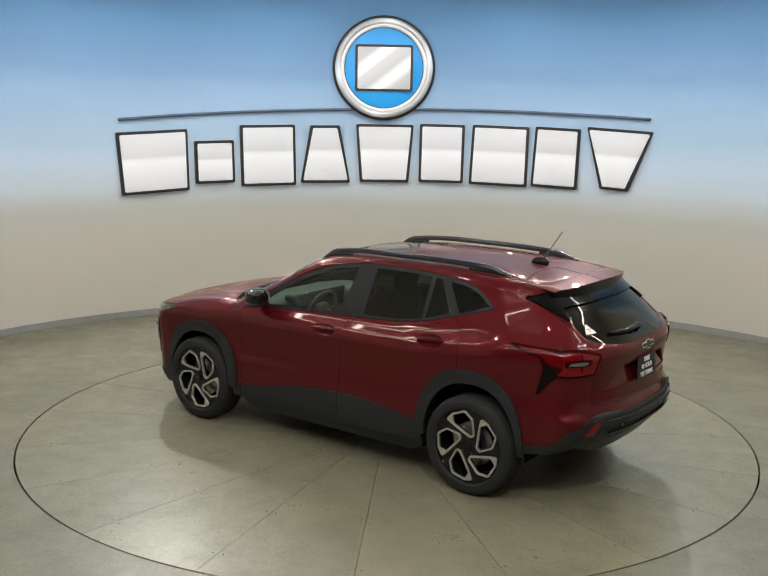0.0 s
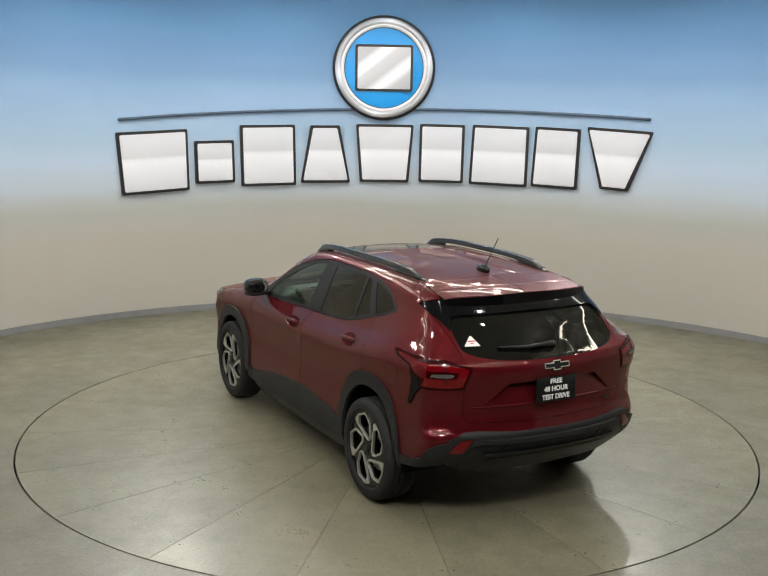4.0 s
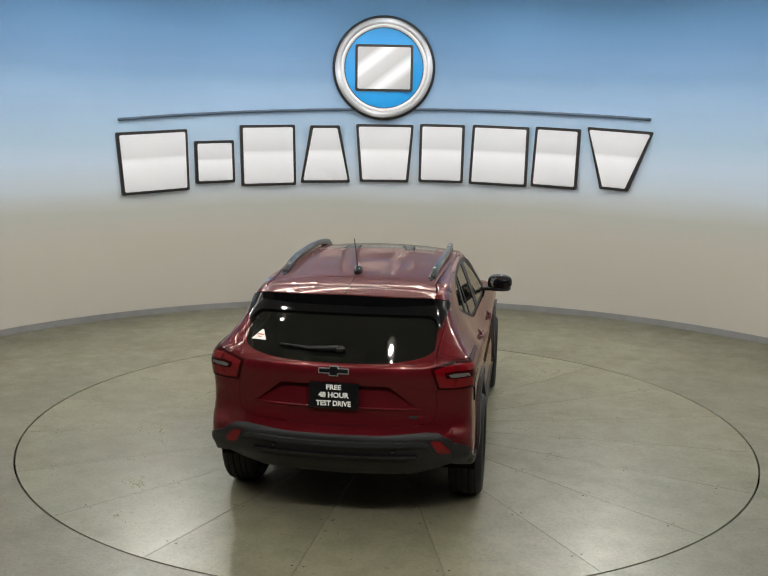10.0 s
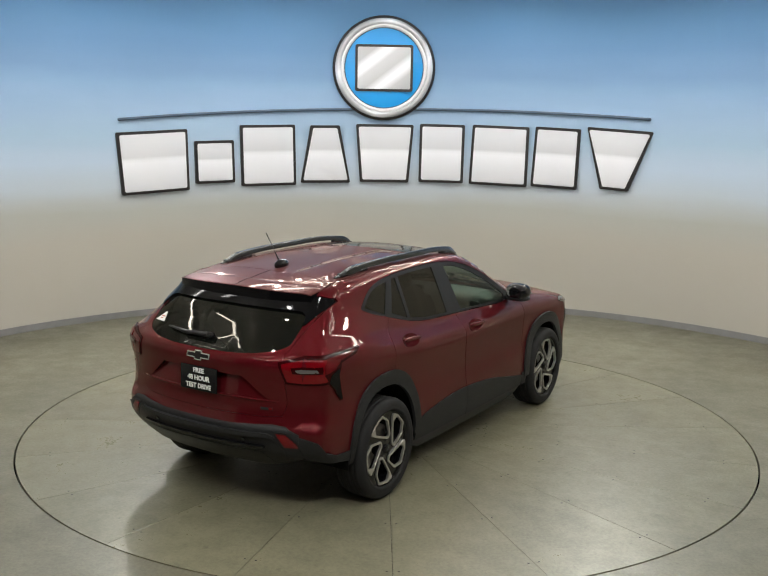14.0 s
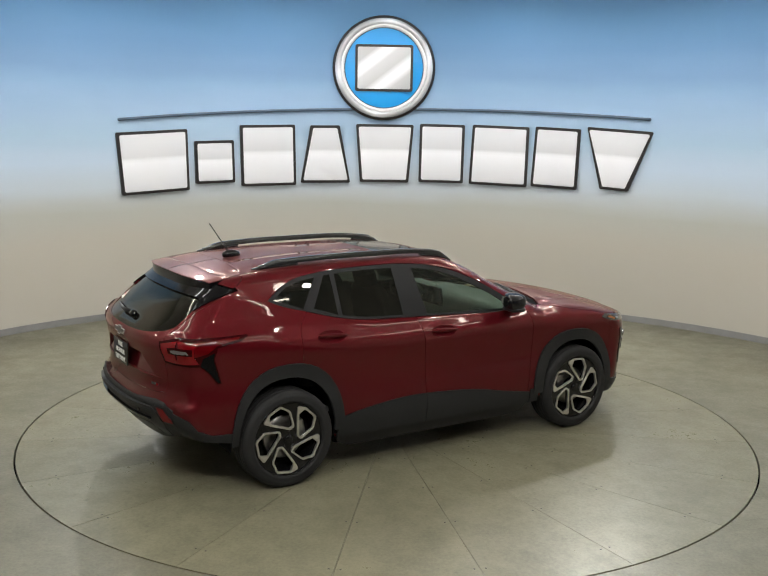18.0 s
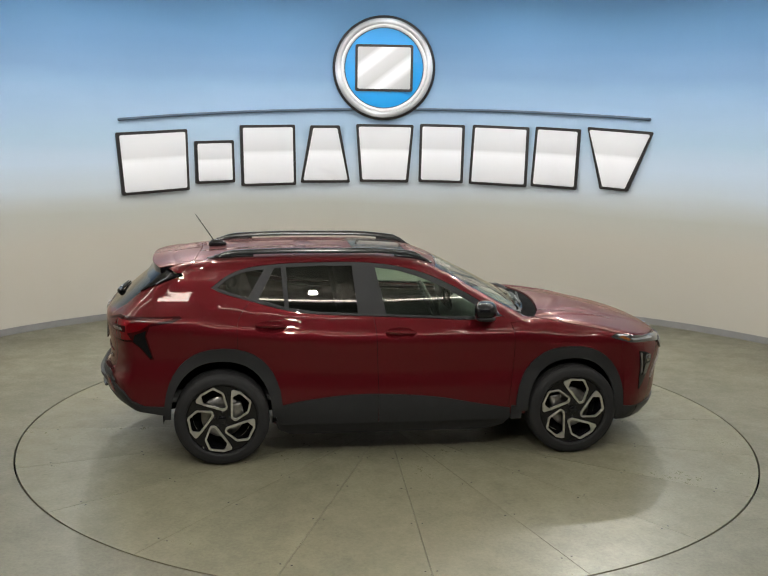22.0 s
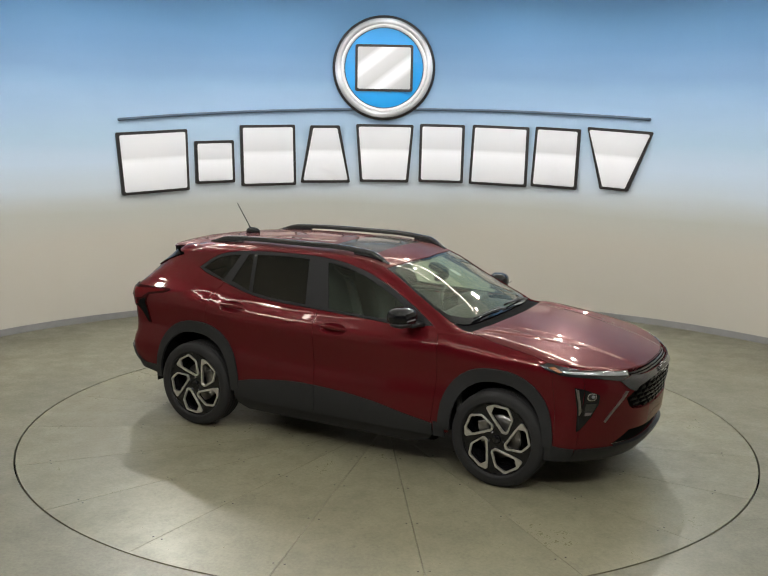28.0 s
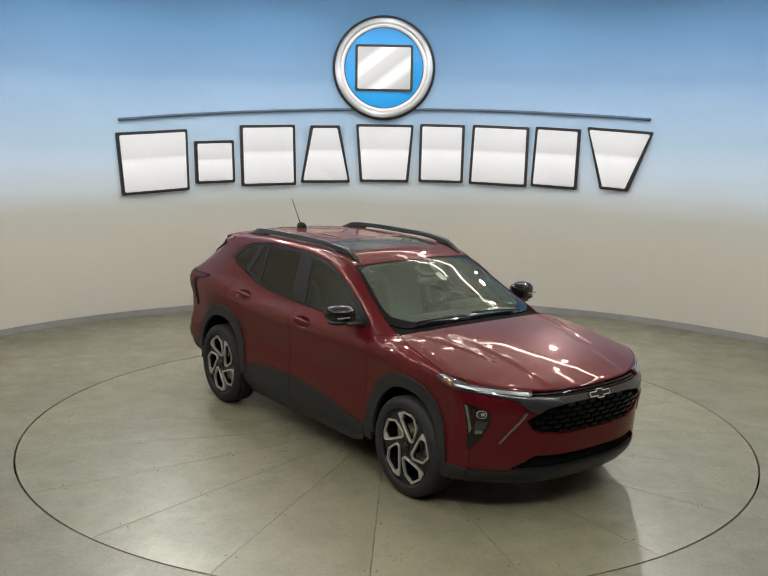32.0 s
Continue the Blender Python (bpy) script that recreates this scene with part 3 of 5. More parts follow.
def build_shell():
    w = place("wall_curved", arc_wall("wall_curved", WALL_R, WALL_R + 0.15, 0, 4.32, M["wall"]))
    bm = bmesh.new()
    bm.from_mesh(w.data)
    bmesh.ops.recalc_face_normals(bm, faces=bm.faces)
    bm.to_mesh(w.data)
    bm.free()
    w.data.polygons.foreach_set("use_smooth", [True] * len(w.data.polygons))
    w.data.set_sharp_from_angle(angle=radians(40))
    tagged(w, "curved off-white booth wall fading into an added blue sky graphic", "wall", kind="structure")
    b = place("baseboard", arc_wall("baseboard", WALL_R - 0.012, WALL_R - 0.001, 0.0, 0.078, M["base"]))
    tagged(b, "grey vinyl base strip along the curved wall", "baseboard", kind="structure")
    v = [(WALL_C[0] + r * math.sin(2 * math.pi * i / 120), WALL_C[1] + r * math.cos(2 * math.pi * i / 120), z) for z in (4.32, 4.42) for r in (0.001, 5.9) for i in range(120)]
    f = []
    for i in range(120):
        j = (i + 1) % 120
        f += [(i, j, 120 + j, 120 + i), (120 + i, 120 + j, 360 + j, 360 + i), (240 + i, 360 + i, 360 + j, 240 + j)]
    c = place("ceiling", mesh("ceiling", v, f, M["ceiling"]))
    tagged(c, "round white ceiling over the booth", "ceiling", kind="structure")
    c = place("ceiling_hall", box("ceiling_hall", M["room"], (26, 26, 0.2), 0))
    c.location = (0, 0, 5.12)
    tagged(c, "dark grey ceiling of the hall", "ceiling", kind="structure")
    h = place("wall_header", arc_wall("wall_header", WALL_R, WALL_R + 0.15, 3.97, 4.32, M["ceiling"], 128.2, 231.8, 60))
    tagged(h, "grey header over the open side of the booth", "wall", kind="structure")
    g = place("strip_light", arc_wall("strip_light", WALL_R - 0.02, WALL_R - 0.002, 4.02, 4.055, M["edge"], 128.2, 231.8, 60))
    tagged(g, "thin glowing light strip along the header", "strip light")
    for nm, at, size in (("wall_south", (0, -13, 2.5), (26, 0.2, 5)), ("wall_north", (0, 13, 2.5), (26, 0.2, 5)), ("wall_east", (13, 0, 2.5), (0.2, 25.6, 5)), ("wall_west", (-13, 0, 2.5), (0.2, 25.6, 5))):
        o = place(nm, box(nm, M["room"], size, 0))
        o.location = at
        tagged(o, "plain grey wall of the hall", "wall", kind="structure")


def build_lights():
    """A ring of tube lamps under the ceiling along the curved wall, and a round fitting at each booth lamp."""
    first = None
    n = 11
    for i in range(n):
        a = radians(-95 + i * 19.0)
        r = WALL_R - 1.45
        if first is None:
            first = new("strip_lamp")
            tagged(first, "white ceiling strip lamp with a bright tube", "strip lamp", "strip lamps round the booth")
            place("housing", box("housing", M["white"], (1.62, 0.10, 0.06), 0.008), first, pose(0, 0, 0.05))
            place("tube", box("tube", M["tube"], (1.56, 0.05, 0.03), 0.008), first, pose(0, 0, 0))
            o = first
        else:
            o = first.copy()
            scene.collection.objects.link(o)
            for ch in first.children:
                c2 = ch.copy()
                scene.collection.objects.link(c2)
                c2.parent = o
        o.matrix_basis = pose(WALL_C[0] + r * math.sin(a), WALL_C[1] + r * math.cos(a), 4.20, 0, 0, -math.degrees(a))
    for i in range(9):
        a = radians(20 + i * 40)
        o = new("pendant_lamp")
        tagged(o, "slim white hanging strip lamp with a bare tube", "strip lamp", "hanging strip lamps over the car")
        place("housing", box("housing", M["white"], (1.30, 0.03, 0.03), 0.006), o, pose(0, 0, 0.035))
        place("tube", box("tube", M["tube"], (1.26, 0.034, 0.034), 0.008), o, pose(0, 0, 0))
        for s in (-0.5, 0.5):
            place("wire", box("wire", M["steel"], (0.004, 0.004, 0.21), 0), o, pose(s, 0, 0.15))
        o.matrix_basis = pose(WALL_C[0] + 3.3 * math.sin(a), WALL_C[1] + 3.3 * math.cos(a), 4.06, 0, 0, -math.degrees(a))
    spots = [(4.5 * math.cos(radians(a)), 4.5 * math.sin(radians(a)) - 0.35, 4.2) for a in (-60, -15, 22, 48, 74, 106, 132, 158, 195, 240)]
    spots += [(2.1 * math.cos(radians(a)), 2.1 * math.sin(radians(a)) - 0.35, 4.2) for a in (30, 90, 150, 210, 270, 330)]
    spots += [(3.5 * math.cos(radians(a)), 3.5 * math.sin(radians(a)) - 0.1, 4.2) for a in (38, 64, 116, 142)]
    for x, y, z in KEY + spots:
        o = new("ceiling_lamp")
        tagged(o, "small round white ceiling lamp fitting", "ceiling lamp", "round lamps over the booth")
        o.location = (x, y, z + 0.12 if z < 4.1 else 4.2)
        drop = 4.30 - o.location.z
        place("stem", box("stem", M["white"], (0.03, 0.03, drop), 0.004), o, pose(0, 0, drop / 2 + 0.02))
        me = lathe("can", M["white"], ((0.001, 0.02), (0.11, 0.02), (0.12, 0.01), (0.12, -0.05), (0.115, -0.05), (0.11, -0.02), (0.001, -0.02)), 28)
        place("can", me, o, pose(0, 0, 0, 90))
        if z > 4.1:
            place("bulb", lathe("bulb", M["bulb"], ((0.001, 0.0), (0.046, 0.0), (0.052, -0.008)), 20), o, pose(0, 0, -0.026, -90))


build_floor()
build_shell()
build_lights()


# ---- the overlay graphic, built as a sign on the curved wall ----
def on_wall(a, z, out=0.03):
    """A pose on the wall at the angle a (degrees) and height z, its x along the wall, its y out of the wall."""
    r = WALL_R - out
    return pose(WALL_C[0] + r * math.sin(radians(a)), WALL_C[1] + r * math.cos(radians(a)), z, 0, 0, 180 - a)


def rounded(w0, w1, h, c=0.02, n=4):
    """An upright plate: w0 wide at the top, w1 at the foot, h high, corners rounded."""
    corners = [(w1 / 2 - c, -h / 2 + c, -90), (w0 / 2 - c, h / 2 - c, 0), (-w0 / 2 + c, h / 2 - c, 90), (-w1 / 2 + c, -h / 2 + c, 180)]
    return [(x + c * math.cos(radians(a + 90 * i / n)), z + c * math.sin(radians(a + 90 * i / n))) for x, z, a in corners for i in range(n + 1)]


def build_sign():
    # the wall itself is bare here; the graphic is added as solid pieces
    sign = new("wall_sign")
    tagged(sign, "overlay graphic built as white black-edged blocks under a round blue badge", "sign")
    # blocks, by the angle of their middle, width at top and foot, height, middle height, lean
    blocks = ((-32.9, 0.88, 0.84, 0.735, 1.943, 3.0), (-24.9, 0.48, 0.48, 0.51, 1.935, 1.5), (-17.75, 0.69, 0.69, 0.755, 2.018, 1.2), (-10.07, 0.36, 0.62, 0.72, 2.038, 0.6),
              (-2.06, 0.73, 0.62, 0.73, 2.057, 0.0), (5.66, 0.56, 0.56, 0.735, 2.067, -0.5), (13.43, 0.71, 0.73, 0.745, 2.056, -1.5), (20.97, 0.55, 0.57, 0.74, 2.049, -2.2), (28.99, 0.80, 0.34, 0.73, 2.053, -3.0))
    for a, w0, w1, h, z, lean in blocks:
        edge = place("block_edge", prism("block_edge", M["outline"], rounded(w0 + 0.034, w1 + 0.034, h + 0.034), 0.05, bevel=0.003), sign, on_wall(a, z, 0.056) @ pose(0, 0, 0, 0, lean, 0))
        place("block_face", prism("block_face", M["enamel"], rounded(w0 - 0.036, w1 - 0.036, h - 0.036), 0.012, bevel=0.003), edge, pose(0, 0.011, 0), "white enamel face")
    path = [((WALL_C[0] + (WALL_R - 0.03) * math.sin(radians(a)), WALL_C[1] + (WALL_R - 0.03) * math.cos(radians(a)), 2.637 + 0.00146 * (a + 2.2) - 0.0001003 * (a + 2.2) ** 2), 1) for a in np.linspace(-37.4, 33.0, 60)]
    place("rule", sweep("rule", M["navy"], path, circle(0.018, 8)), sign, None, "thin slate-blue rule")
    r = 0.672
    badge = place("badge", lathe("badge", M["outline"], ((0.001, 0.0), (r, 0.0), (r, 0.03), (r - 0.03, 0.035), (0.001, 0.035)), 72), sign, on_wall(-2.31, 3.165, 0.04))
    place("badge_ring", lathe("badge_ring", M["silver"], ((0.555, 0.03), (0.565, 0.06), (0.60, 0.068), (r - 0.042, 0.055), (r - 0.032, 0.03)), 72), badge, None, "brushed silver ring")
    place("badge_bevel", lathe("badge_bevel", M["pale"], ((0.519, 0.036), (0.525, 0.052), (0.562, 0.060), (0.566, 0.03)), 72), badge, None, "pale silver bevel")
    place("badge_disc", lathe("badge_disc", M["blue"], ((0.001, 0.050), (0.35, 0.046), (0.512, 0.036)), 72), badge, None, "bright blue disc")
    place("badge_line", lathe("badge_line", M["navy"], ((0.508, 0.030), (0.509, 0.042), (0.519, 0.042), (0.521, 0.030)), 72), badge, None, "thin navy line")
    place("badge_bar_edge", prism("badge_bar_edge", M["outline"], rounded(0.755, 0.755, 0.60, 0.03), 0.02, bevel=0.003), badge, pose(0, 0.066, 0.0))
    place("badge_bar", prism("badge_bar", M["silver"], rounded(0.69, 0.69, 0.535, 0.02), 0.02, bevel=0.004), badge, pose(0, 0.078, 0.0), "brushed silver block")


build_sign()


# ---- the turntable ----
def build_table():
    table = new("turntable")
    tagged(table, "round concrete-topped turntable of wedge plates with bolts", "turntable")
    n, r0, r1, half = 20, 0.10, TABLE_R - 0.014, radians(9.0)
    cut = 0.0017
    poly = [(r1 * math.cos(a), r1 * math.sin(a)) for a in np.linspace(-half + cut / r1, half - cut / r1, 9)]
    poly += [(r0 * math.cos(a), r0 * math.sin(a)) for a in np.linspace(half - cut / r0, -half + cut / r0, 3)]
    v = [(x, y, 0.0) for x, y in poly] + [(x, y, -0.03) for x, y in poly]
    k = len(poly)
    f = [tuple(range(k)), tuple(range(k, 2 * k))[::-1]] + [(i, i + k, (i + 1) % k + k, (i + 1) % k) for i in range(k)]
    wedge = mesh("plate", v, f, M["plate"])
    bolt = lathe("bolt", M["black"], ((0.0005, 0.0012), (0.0055, 0.0012), (0.0068, 0.0)), 8)
    for i in range(n):
        p = place("plate", wedge, table, pose(0, 0, 0, 0, 0, 177 + 9 - 18 * i))
        for r in (0.85, 1.45, 2.05, 2.72):
            for s in (-1, 1):
                a = s * (half - 0.035 / r)
                place("bolt", bolt, p, pose(r * math.cos(a), r * math.sin(a), 0, 90))
    hub = place("hub_plate", lathe("hub_plate", M["plate"], ((0.001, 0), (0.094, 0), (0.096, -0.03)), 32), table, pose(0, 0, 0, 90))
    return table


turntable = build_table()
# ---- the car ----
car = new("car")
tagged(car, "dark red metallic crossover car with black cladding and roof rails", "car")
YF, YB = 0.80, 0.72      # where the front and rear skins hand over to the flanks


def xz(view, pts, s=1):
    """Side-view outline points of points given in another view."""
    P = lift(view, np.array([p[0] for p in pts]), np.array([p[1] for p in pts]))
    return [(q[0], q[2]) for q in P]


def yz(pts):
    P = lift("T", np.array([p[0] for p in pts]), np.array([p[1] for p in pts]))
    return [(q[1], q[2]) for q in P]


def mirror(pts):
    """Closes a half outline (y >= 0, from the middle outwards and back) over the middle."""
    return list(pts) + [(-y, z) for y, z in reversed(pts) if abs(y) > 1e-6]


def both(pts):
    """A half outline in the top view, from middle to middle, closed over the middle."""
    return list(pts) + [(x, -y) for x, y in reversed(pts) if abs(y) > 1e-6]


def oval(cx, cz, rx, rz, p=2.0, n=40):
    out = []
    for i in range(n):
        c, s = math.cos(2 * math.pi * i / n), math.sin(2 * math.pi * i / n)
        out.append((cx + rx * math.copysign(abs(c) ** (2 / p), c), cz + rz * math.copysign(abs(s) ** (2 / p), s)))
    return out


def flip_y(pts):
    return [(-y, z) for y, z in pts]


# shared lines
dlo_bot = spline((-1.425, 1.313), (-1.32, 1.268), (-1.10, 1.208), (-0.88, 1.152), (-0.66, 1.120), (-0.37, 1.104), (-0.14, 1.094), (0.19, 1.080), (0.53, 1.066), (0.79, 1.088))
dlo_top = spline((0.79, 1.088), (0.57, 1.225), (0.38, 1.325), (0.19, 1.405), (0.0, 1.455), (-0.15, 1.478), (-0.37, 1.492), (-0.74, 1.490), (-1.0, 1.475), (-1.18, 1.448), (-1.30, 1.400), (-1.425, 1.313))
split = next(i for i, p in enumerate(dlo_bot) if p[0] > -0.24)
split_r = next(i for i, p in enumerate(dlo_bot) if p[0] > -1.15)
b_line = spline(dlo_bot[split], (-0.205, 1.03), (-0.19, 0.76), (-0.17, 0.30))
f_line = spline((0.79, 1.088), (0.845, 1.04), (0.866, 0.92), (0.862, 0.69), (0.82, 0.30))
r_line = spline(dlo_bot[split_r], (-1.225, 1.09), (-1.232, 0.92), (-1.22, 0.74), (-1.10, 0.50), (-0.95, 0.30))
roof_side = [(x, y) for x, y in spline((0.29, 0.575), (0.0, 0.59), (-0.5, 0.592), (-1.0, 0.578), (-1.35, 0.555), (-1.557, 0.545))]
pillar = spline((1.06, 0.70), (0.90, 0.700), (0.75, 0.672), (0.5, 0.617), (0.29, 0.575))
hood_side = spline((1.06, 0.70), (1.10, 0.735), (1.24, 0.778), (1.40, 0.800), (1.577, 0.818), (1.69, 0.835))
hood_nose = spline((1.69, 0.835), (1.84, 0.795), (1.983, 0.705), (2.09, 0.56), (2.165, 0.40), (2.205, 0.2), (2.213, 0.0))
cowl_line = spline((1.06, 0.70), (1.13, 0.53), (1.18, 0.25), (1.195, 0.0))
ws_foot = spline((0.90, 0.700), (0.985, 0.60), (1.06, 0.35), (1.09, 0.0))
ws_head = spline((0.29, 0.575), (0.325, 0.35), (0.36, 0.0))
roof_back = spline((-1.557, 0.545), (-1.52, 0.30), (-1.505, 0.0))
gate_side = spline((0.655, 1.395), (0.638, 1.28), (0.612, 1.15), (0.612, 1.04), (0.628, 0.83), (0.60, 0.735))
arch_r_in, arch_r_out = oval(-1.35, 0.36, 0.372, 0.435, 2.25), oval(-1.335, 0.36, 0.435, 0.53, 2.35)
arch_f_in, arch_f_out = oval(1.335, 0.36, 0.352, 0.408, 2.25), oval(1.325, 0.36, 0.435, 0.50, 2.35)
arch_r_cut, arch_f_cut = oval(-1.35, 0.36, 0.390, 0.450, 2.25), oval(1.335, 0.36, 0.368, 0.424, 2.25)
sill_top = spline((-0.93, 0.445), (-0.73, 0.485), (-0.36, 0.522), (0.01, 0.512), (0.31, 0.482), (0.61, 0.425), (0.89, 0.378))
zs_f = np.linspace(0.33, 0.905, 16)
front_seam = [(float(q[0]), float(q[2])) for q in lift("F", np.full(16, YF), zs_f)]
zs_b = np.linspace(0.30, 1.13, 22)
back_seam = [(float(q[0]), float(q[2])) for q in lift("B", np.full(22, YB), zs_b)]
gate_top = [p for p in gate_side if p[1] > 1.135]
lamp_edge = gate_top[-1]


gx, gz = np.meshgrid(np.linspace(-1.38, 0.60, 40), np.linspace(1.1, 1.47, 20))
ok = inside(dlo_bot[:-1] + dlo_top[:-1], np.stack([gx.ravel(), gz.ravel()], 1))
gp = lift("L", gx.ravel()[ok], gz.ravel()[ok])
BOW = -0.10     # the door glass bows outwards a little
GLASS = np.linalg.lstsq(np.stack([gp[:, 0] ** 0, gp[:, 0], gp[:, 2], gp[:, 0] ** 2, gp[:, 0] * gp[:, 2]], 1), gp[:, 1] - BOW * gp[:, 2] ** 2, rcond=None)[0]
GLASS = np.append(GLASS, BOW)


def outline_hood():
    half = list(reversed(cowl_line)) + hood_side[1:] + hood_nose[1:]
    return both(half)


GAP = 0.0022
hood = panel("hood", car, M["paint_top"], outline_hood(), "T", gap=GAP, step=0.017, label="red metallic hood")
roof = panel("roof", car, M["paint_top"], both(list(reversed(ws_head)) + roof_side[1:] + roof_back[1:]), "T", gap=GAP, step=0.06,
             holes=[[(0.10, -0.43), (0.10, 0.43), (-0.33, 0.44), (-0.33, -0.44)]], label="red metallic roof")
panel("sunroof", car, M["sunroof"], [(0.10, -0.43), (0.10, 0.43), (-0.33, 0.44), (-0.33, -0.44)], "T", gap=0.004, off=-0.001, label="closed dark glass sunroof")
pane_ws = both(spline((0.378, 0.0), (0.348, 0.30), (0.328, 0.49), n=4) + spline((0.345, 0.552), (0.55, 0.598), (0.75, 0.640), n=4) + spline((0.85, 0.635), (0.945, 0.53), (1.015, 0.30), (1.045, 0.0), n=4))
frit = both(list(reversed(ws_head)) + [p for p in reversed(pillar) if p[0] <= 0.901][1:] + ws_foot[1:])
panel("windshield_border", car, M["gloss"], frit, "T", holes=[pane_ws], gap=0.003, off=-0.004, step=0.06, label="black printed windshield border")
panel("windshield", car, M["front_glass"], pane_ws, "T", off=-0.004, flange=0, step=0.06, label="faintly green clear windshield")
cowl = both(list(reversed(ws_foot)) + [p for p in reversed(pillar) if p[0] > 0.899][1:] + cowl_line[1:])
panel("cowl", car, M["dark"], cowl, "T", gap=0.003, off=-0.012, step=0.06, label="black plastic cowl below the windshield")

# flanks
for side, tag in (("R", -1), ("L", 1)):
    up = xz("T", [(x, tag * y) for x, y in list(pillar) + roof_side[1:]])
    d_line = [(-1.600, 1.445), (-1.640, 1.415)]
    gate_xz = [(float(q[0]), float(q[2])) for q in lift("B", np.array([p[0] for p in gate_top]), np.array([p[1] for p in gate_top]))]
    quarter = ([(0.79, 1.088), (0.845, 1.04)] + up + d_line + gate_xz + [p for p in reversed(back_seam) if 0.47 < p[1] < 1.125] + [(-1.96, 0.445), (-1.76, 0.405)]
               + list(reversed(r_line)) + dlo_bot[split_r - 1::-1][0:] + list(reversed(dlo_top))[1:-1])
    flap = oval(-1.62, 0.955, 0.085, 0.075, 4.0, 32)
    fuel = [flap] if side == "L" else []
    panel("quarter_panel", car, M["paint"], quarter, side, gap=0.0006, holes=[arch_r_cut] + fuel, step=0.05, label="red metallic side panel with roof pillar")
    if fuel:
        panel("fuel_flap", car, M["paint"], flap, side, gap=0.002, off=0.0, label="closed fuel filler flap")
    fender = [f_line[6]] + up[:1] + xz("T", [(x, tag * y) for x, y in hood_side])[1:] + [(1.725, 0.92), (1.76, 0.60), (1.77, 0.33), (0.82, 0.33)] + list(reversed(f_line[7:]))
    panel("fender", car, M["paint"], fender, side, gap=0.001, holes=[arch_f_cut], step=0.05, label="red metallic front fender")
    corner = [(1.725, 0.92)] + xz("T", [(x, tag * y) for x, y in hood_nose if y > 0.795]) + list(reversed(front_seam)) + [(1.77, 0.33), (1.76, 0.60)]
    panel("bumper_corner", car, M["paint"], corner, side, gap=0.0008, holes=[arch_f_cut], flange=0.004, step=0.04)
    door_f = dlo_bot[split:] + f_line[1:] + [(0.3, 0.30)] + list(reversed(b_line))[:-1]
    door_r = dlo_bot[split_r:split] + b_line + [(-0.6, 0.30)] + list(reversed(r_line))[:-1]
    panes = {
        "front_door": [[(-0.195, 1.452)] + spline((-0.02, 1.430), (0.17, 1.372), (0.36, 1.288), (0.52, 1.204), (0.655, 1.118), n=3) + [(0.635, 1.082), (0.19, 1.098), (-0.115, 1.111)]],
        "rear_door": [[(-0.868, 1.457), (-0.62, 1.466), (-0.37, 1.464), (-0.332, 1.122), (-0.66, 1.138), (-0.850, 1.166)],
                      [(-0.955, 1.452), (-0.905, 1.455), (-0.884, 1.172), (-1.072, 1.232)]],
        "quarter": [spline((-1.378, 1.313), (-1.27, 1.390), (-1.15, 1.428), (-1.03, 1.442), n=3) + [(-1.155, 1.238)]]}
    every = [p for ps in panes.values() for p in ps]
    panel("window_frame", car, M["frame"], dlo_bot[:-1] + dlo_top[:-1], side, holes=every, gap=0.002, off=-0.003, step=0.05, plain=GLASS, label="satin black window surround")
    # belt line and pillar seam drawn as narrow proud strips
    for nm, poly in (("front_door", door_f), ("rear_door", door_r)):
        hx, hz = (-0.015, 0.985) if nm == "front_door" else (-0.985, 1.045)
        cup = oval(hx - 0.006, hz - 0.006, 0.112, 0.042, 2.3, 32)
        d = panel(nm, car, M["paint"], poly, side, gap=GAP, holes=[arch_r_cut, cup] + ([[(-1.05, 0.25), (-0.915, 0.25), (-0.915, 0.41), (-1.05, 0.41)]] if nm == "rear_door" else []), step=0.032, label="closed red metallic " + nm.replace("_", " "))
        for k, p in enumerate(panes[nm]):
            panel("window_pane", d, M["side_glass"] if nm == "front_door" else M["privacy_glass"], p, side, off=-0.007, flange=0, step=0.08, plain=GLASS)
        x0, x1 = (-0.178, 0.845) if nm == "front_door" else (-0.95, -0.178)
        lo = [p for p in sill_top if x0 < p[0] < x1]
        at = lambda x: (x, float(np.interp(x, [p[0] for p in sill_top], [p[1] for p in sill_top])))
        lo = [at(x0)] + lo + [at(x1)]
        panel("door_cladding", d, M["cladding"], lo + [(x1, 0.292), (x0, 0.292)], side, off=0.010, gap=0.002, holes=[arch_r_in, arch_f_in], step=0.05, flange=0.02)
        panel("handle_cup", d, M["paint"], cup, side, off=lambda v: -0.022 * np.clip(1 - ((v[:, 0] - hx + 0.006) / 0.112) ** 2 - ((v[:, 1] - hz + 0.006) / 0.042) ** 2, 0, 1) ** 0.7, step=0.012, flange=0)
        P = lift(side, [hx], [hz])[0]
        place("door_handle", blob("door_handle", M["paint"], (0.238, 0.030, 0.030), 2.4), d, pose(P[0], P[1] + tag * 0.012, P[2] + 0.006, tag * -10, 3, 0))
        panel("door_trim", d, M["trim"], [(x, z) for x, z in poly if z > 0.42] or poly, side, off=-0.075, gap=0.012, flange=0, step=0.08, holes=[arch_r_out] if nm == "rear_door" else [], label="dark grey inner door trim")
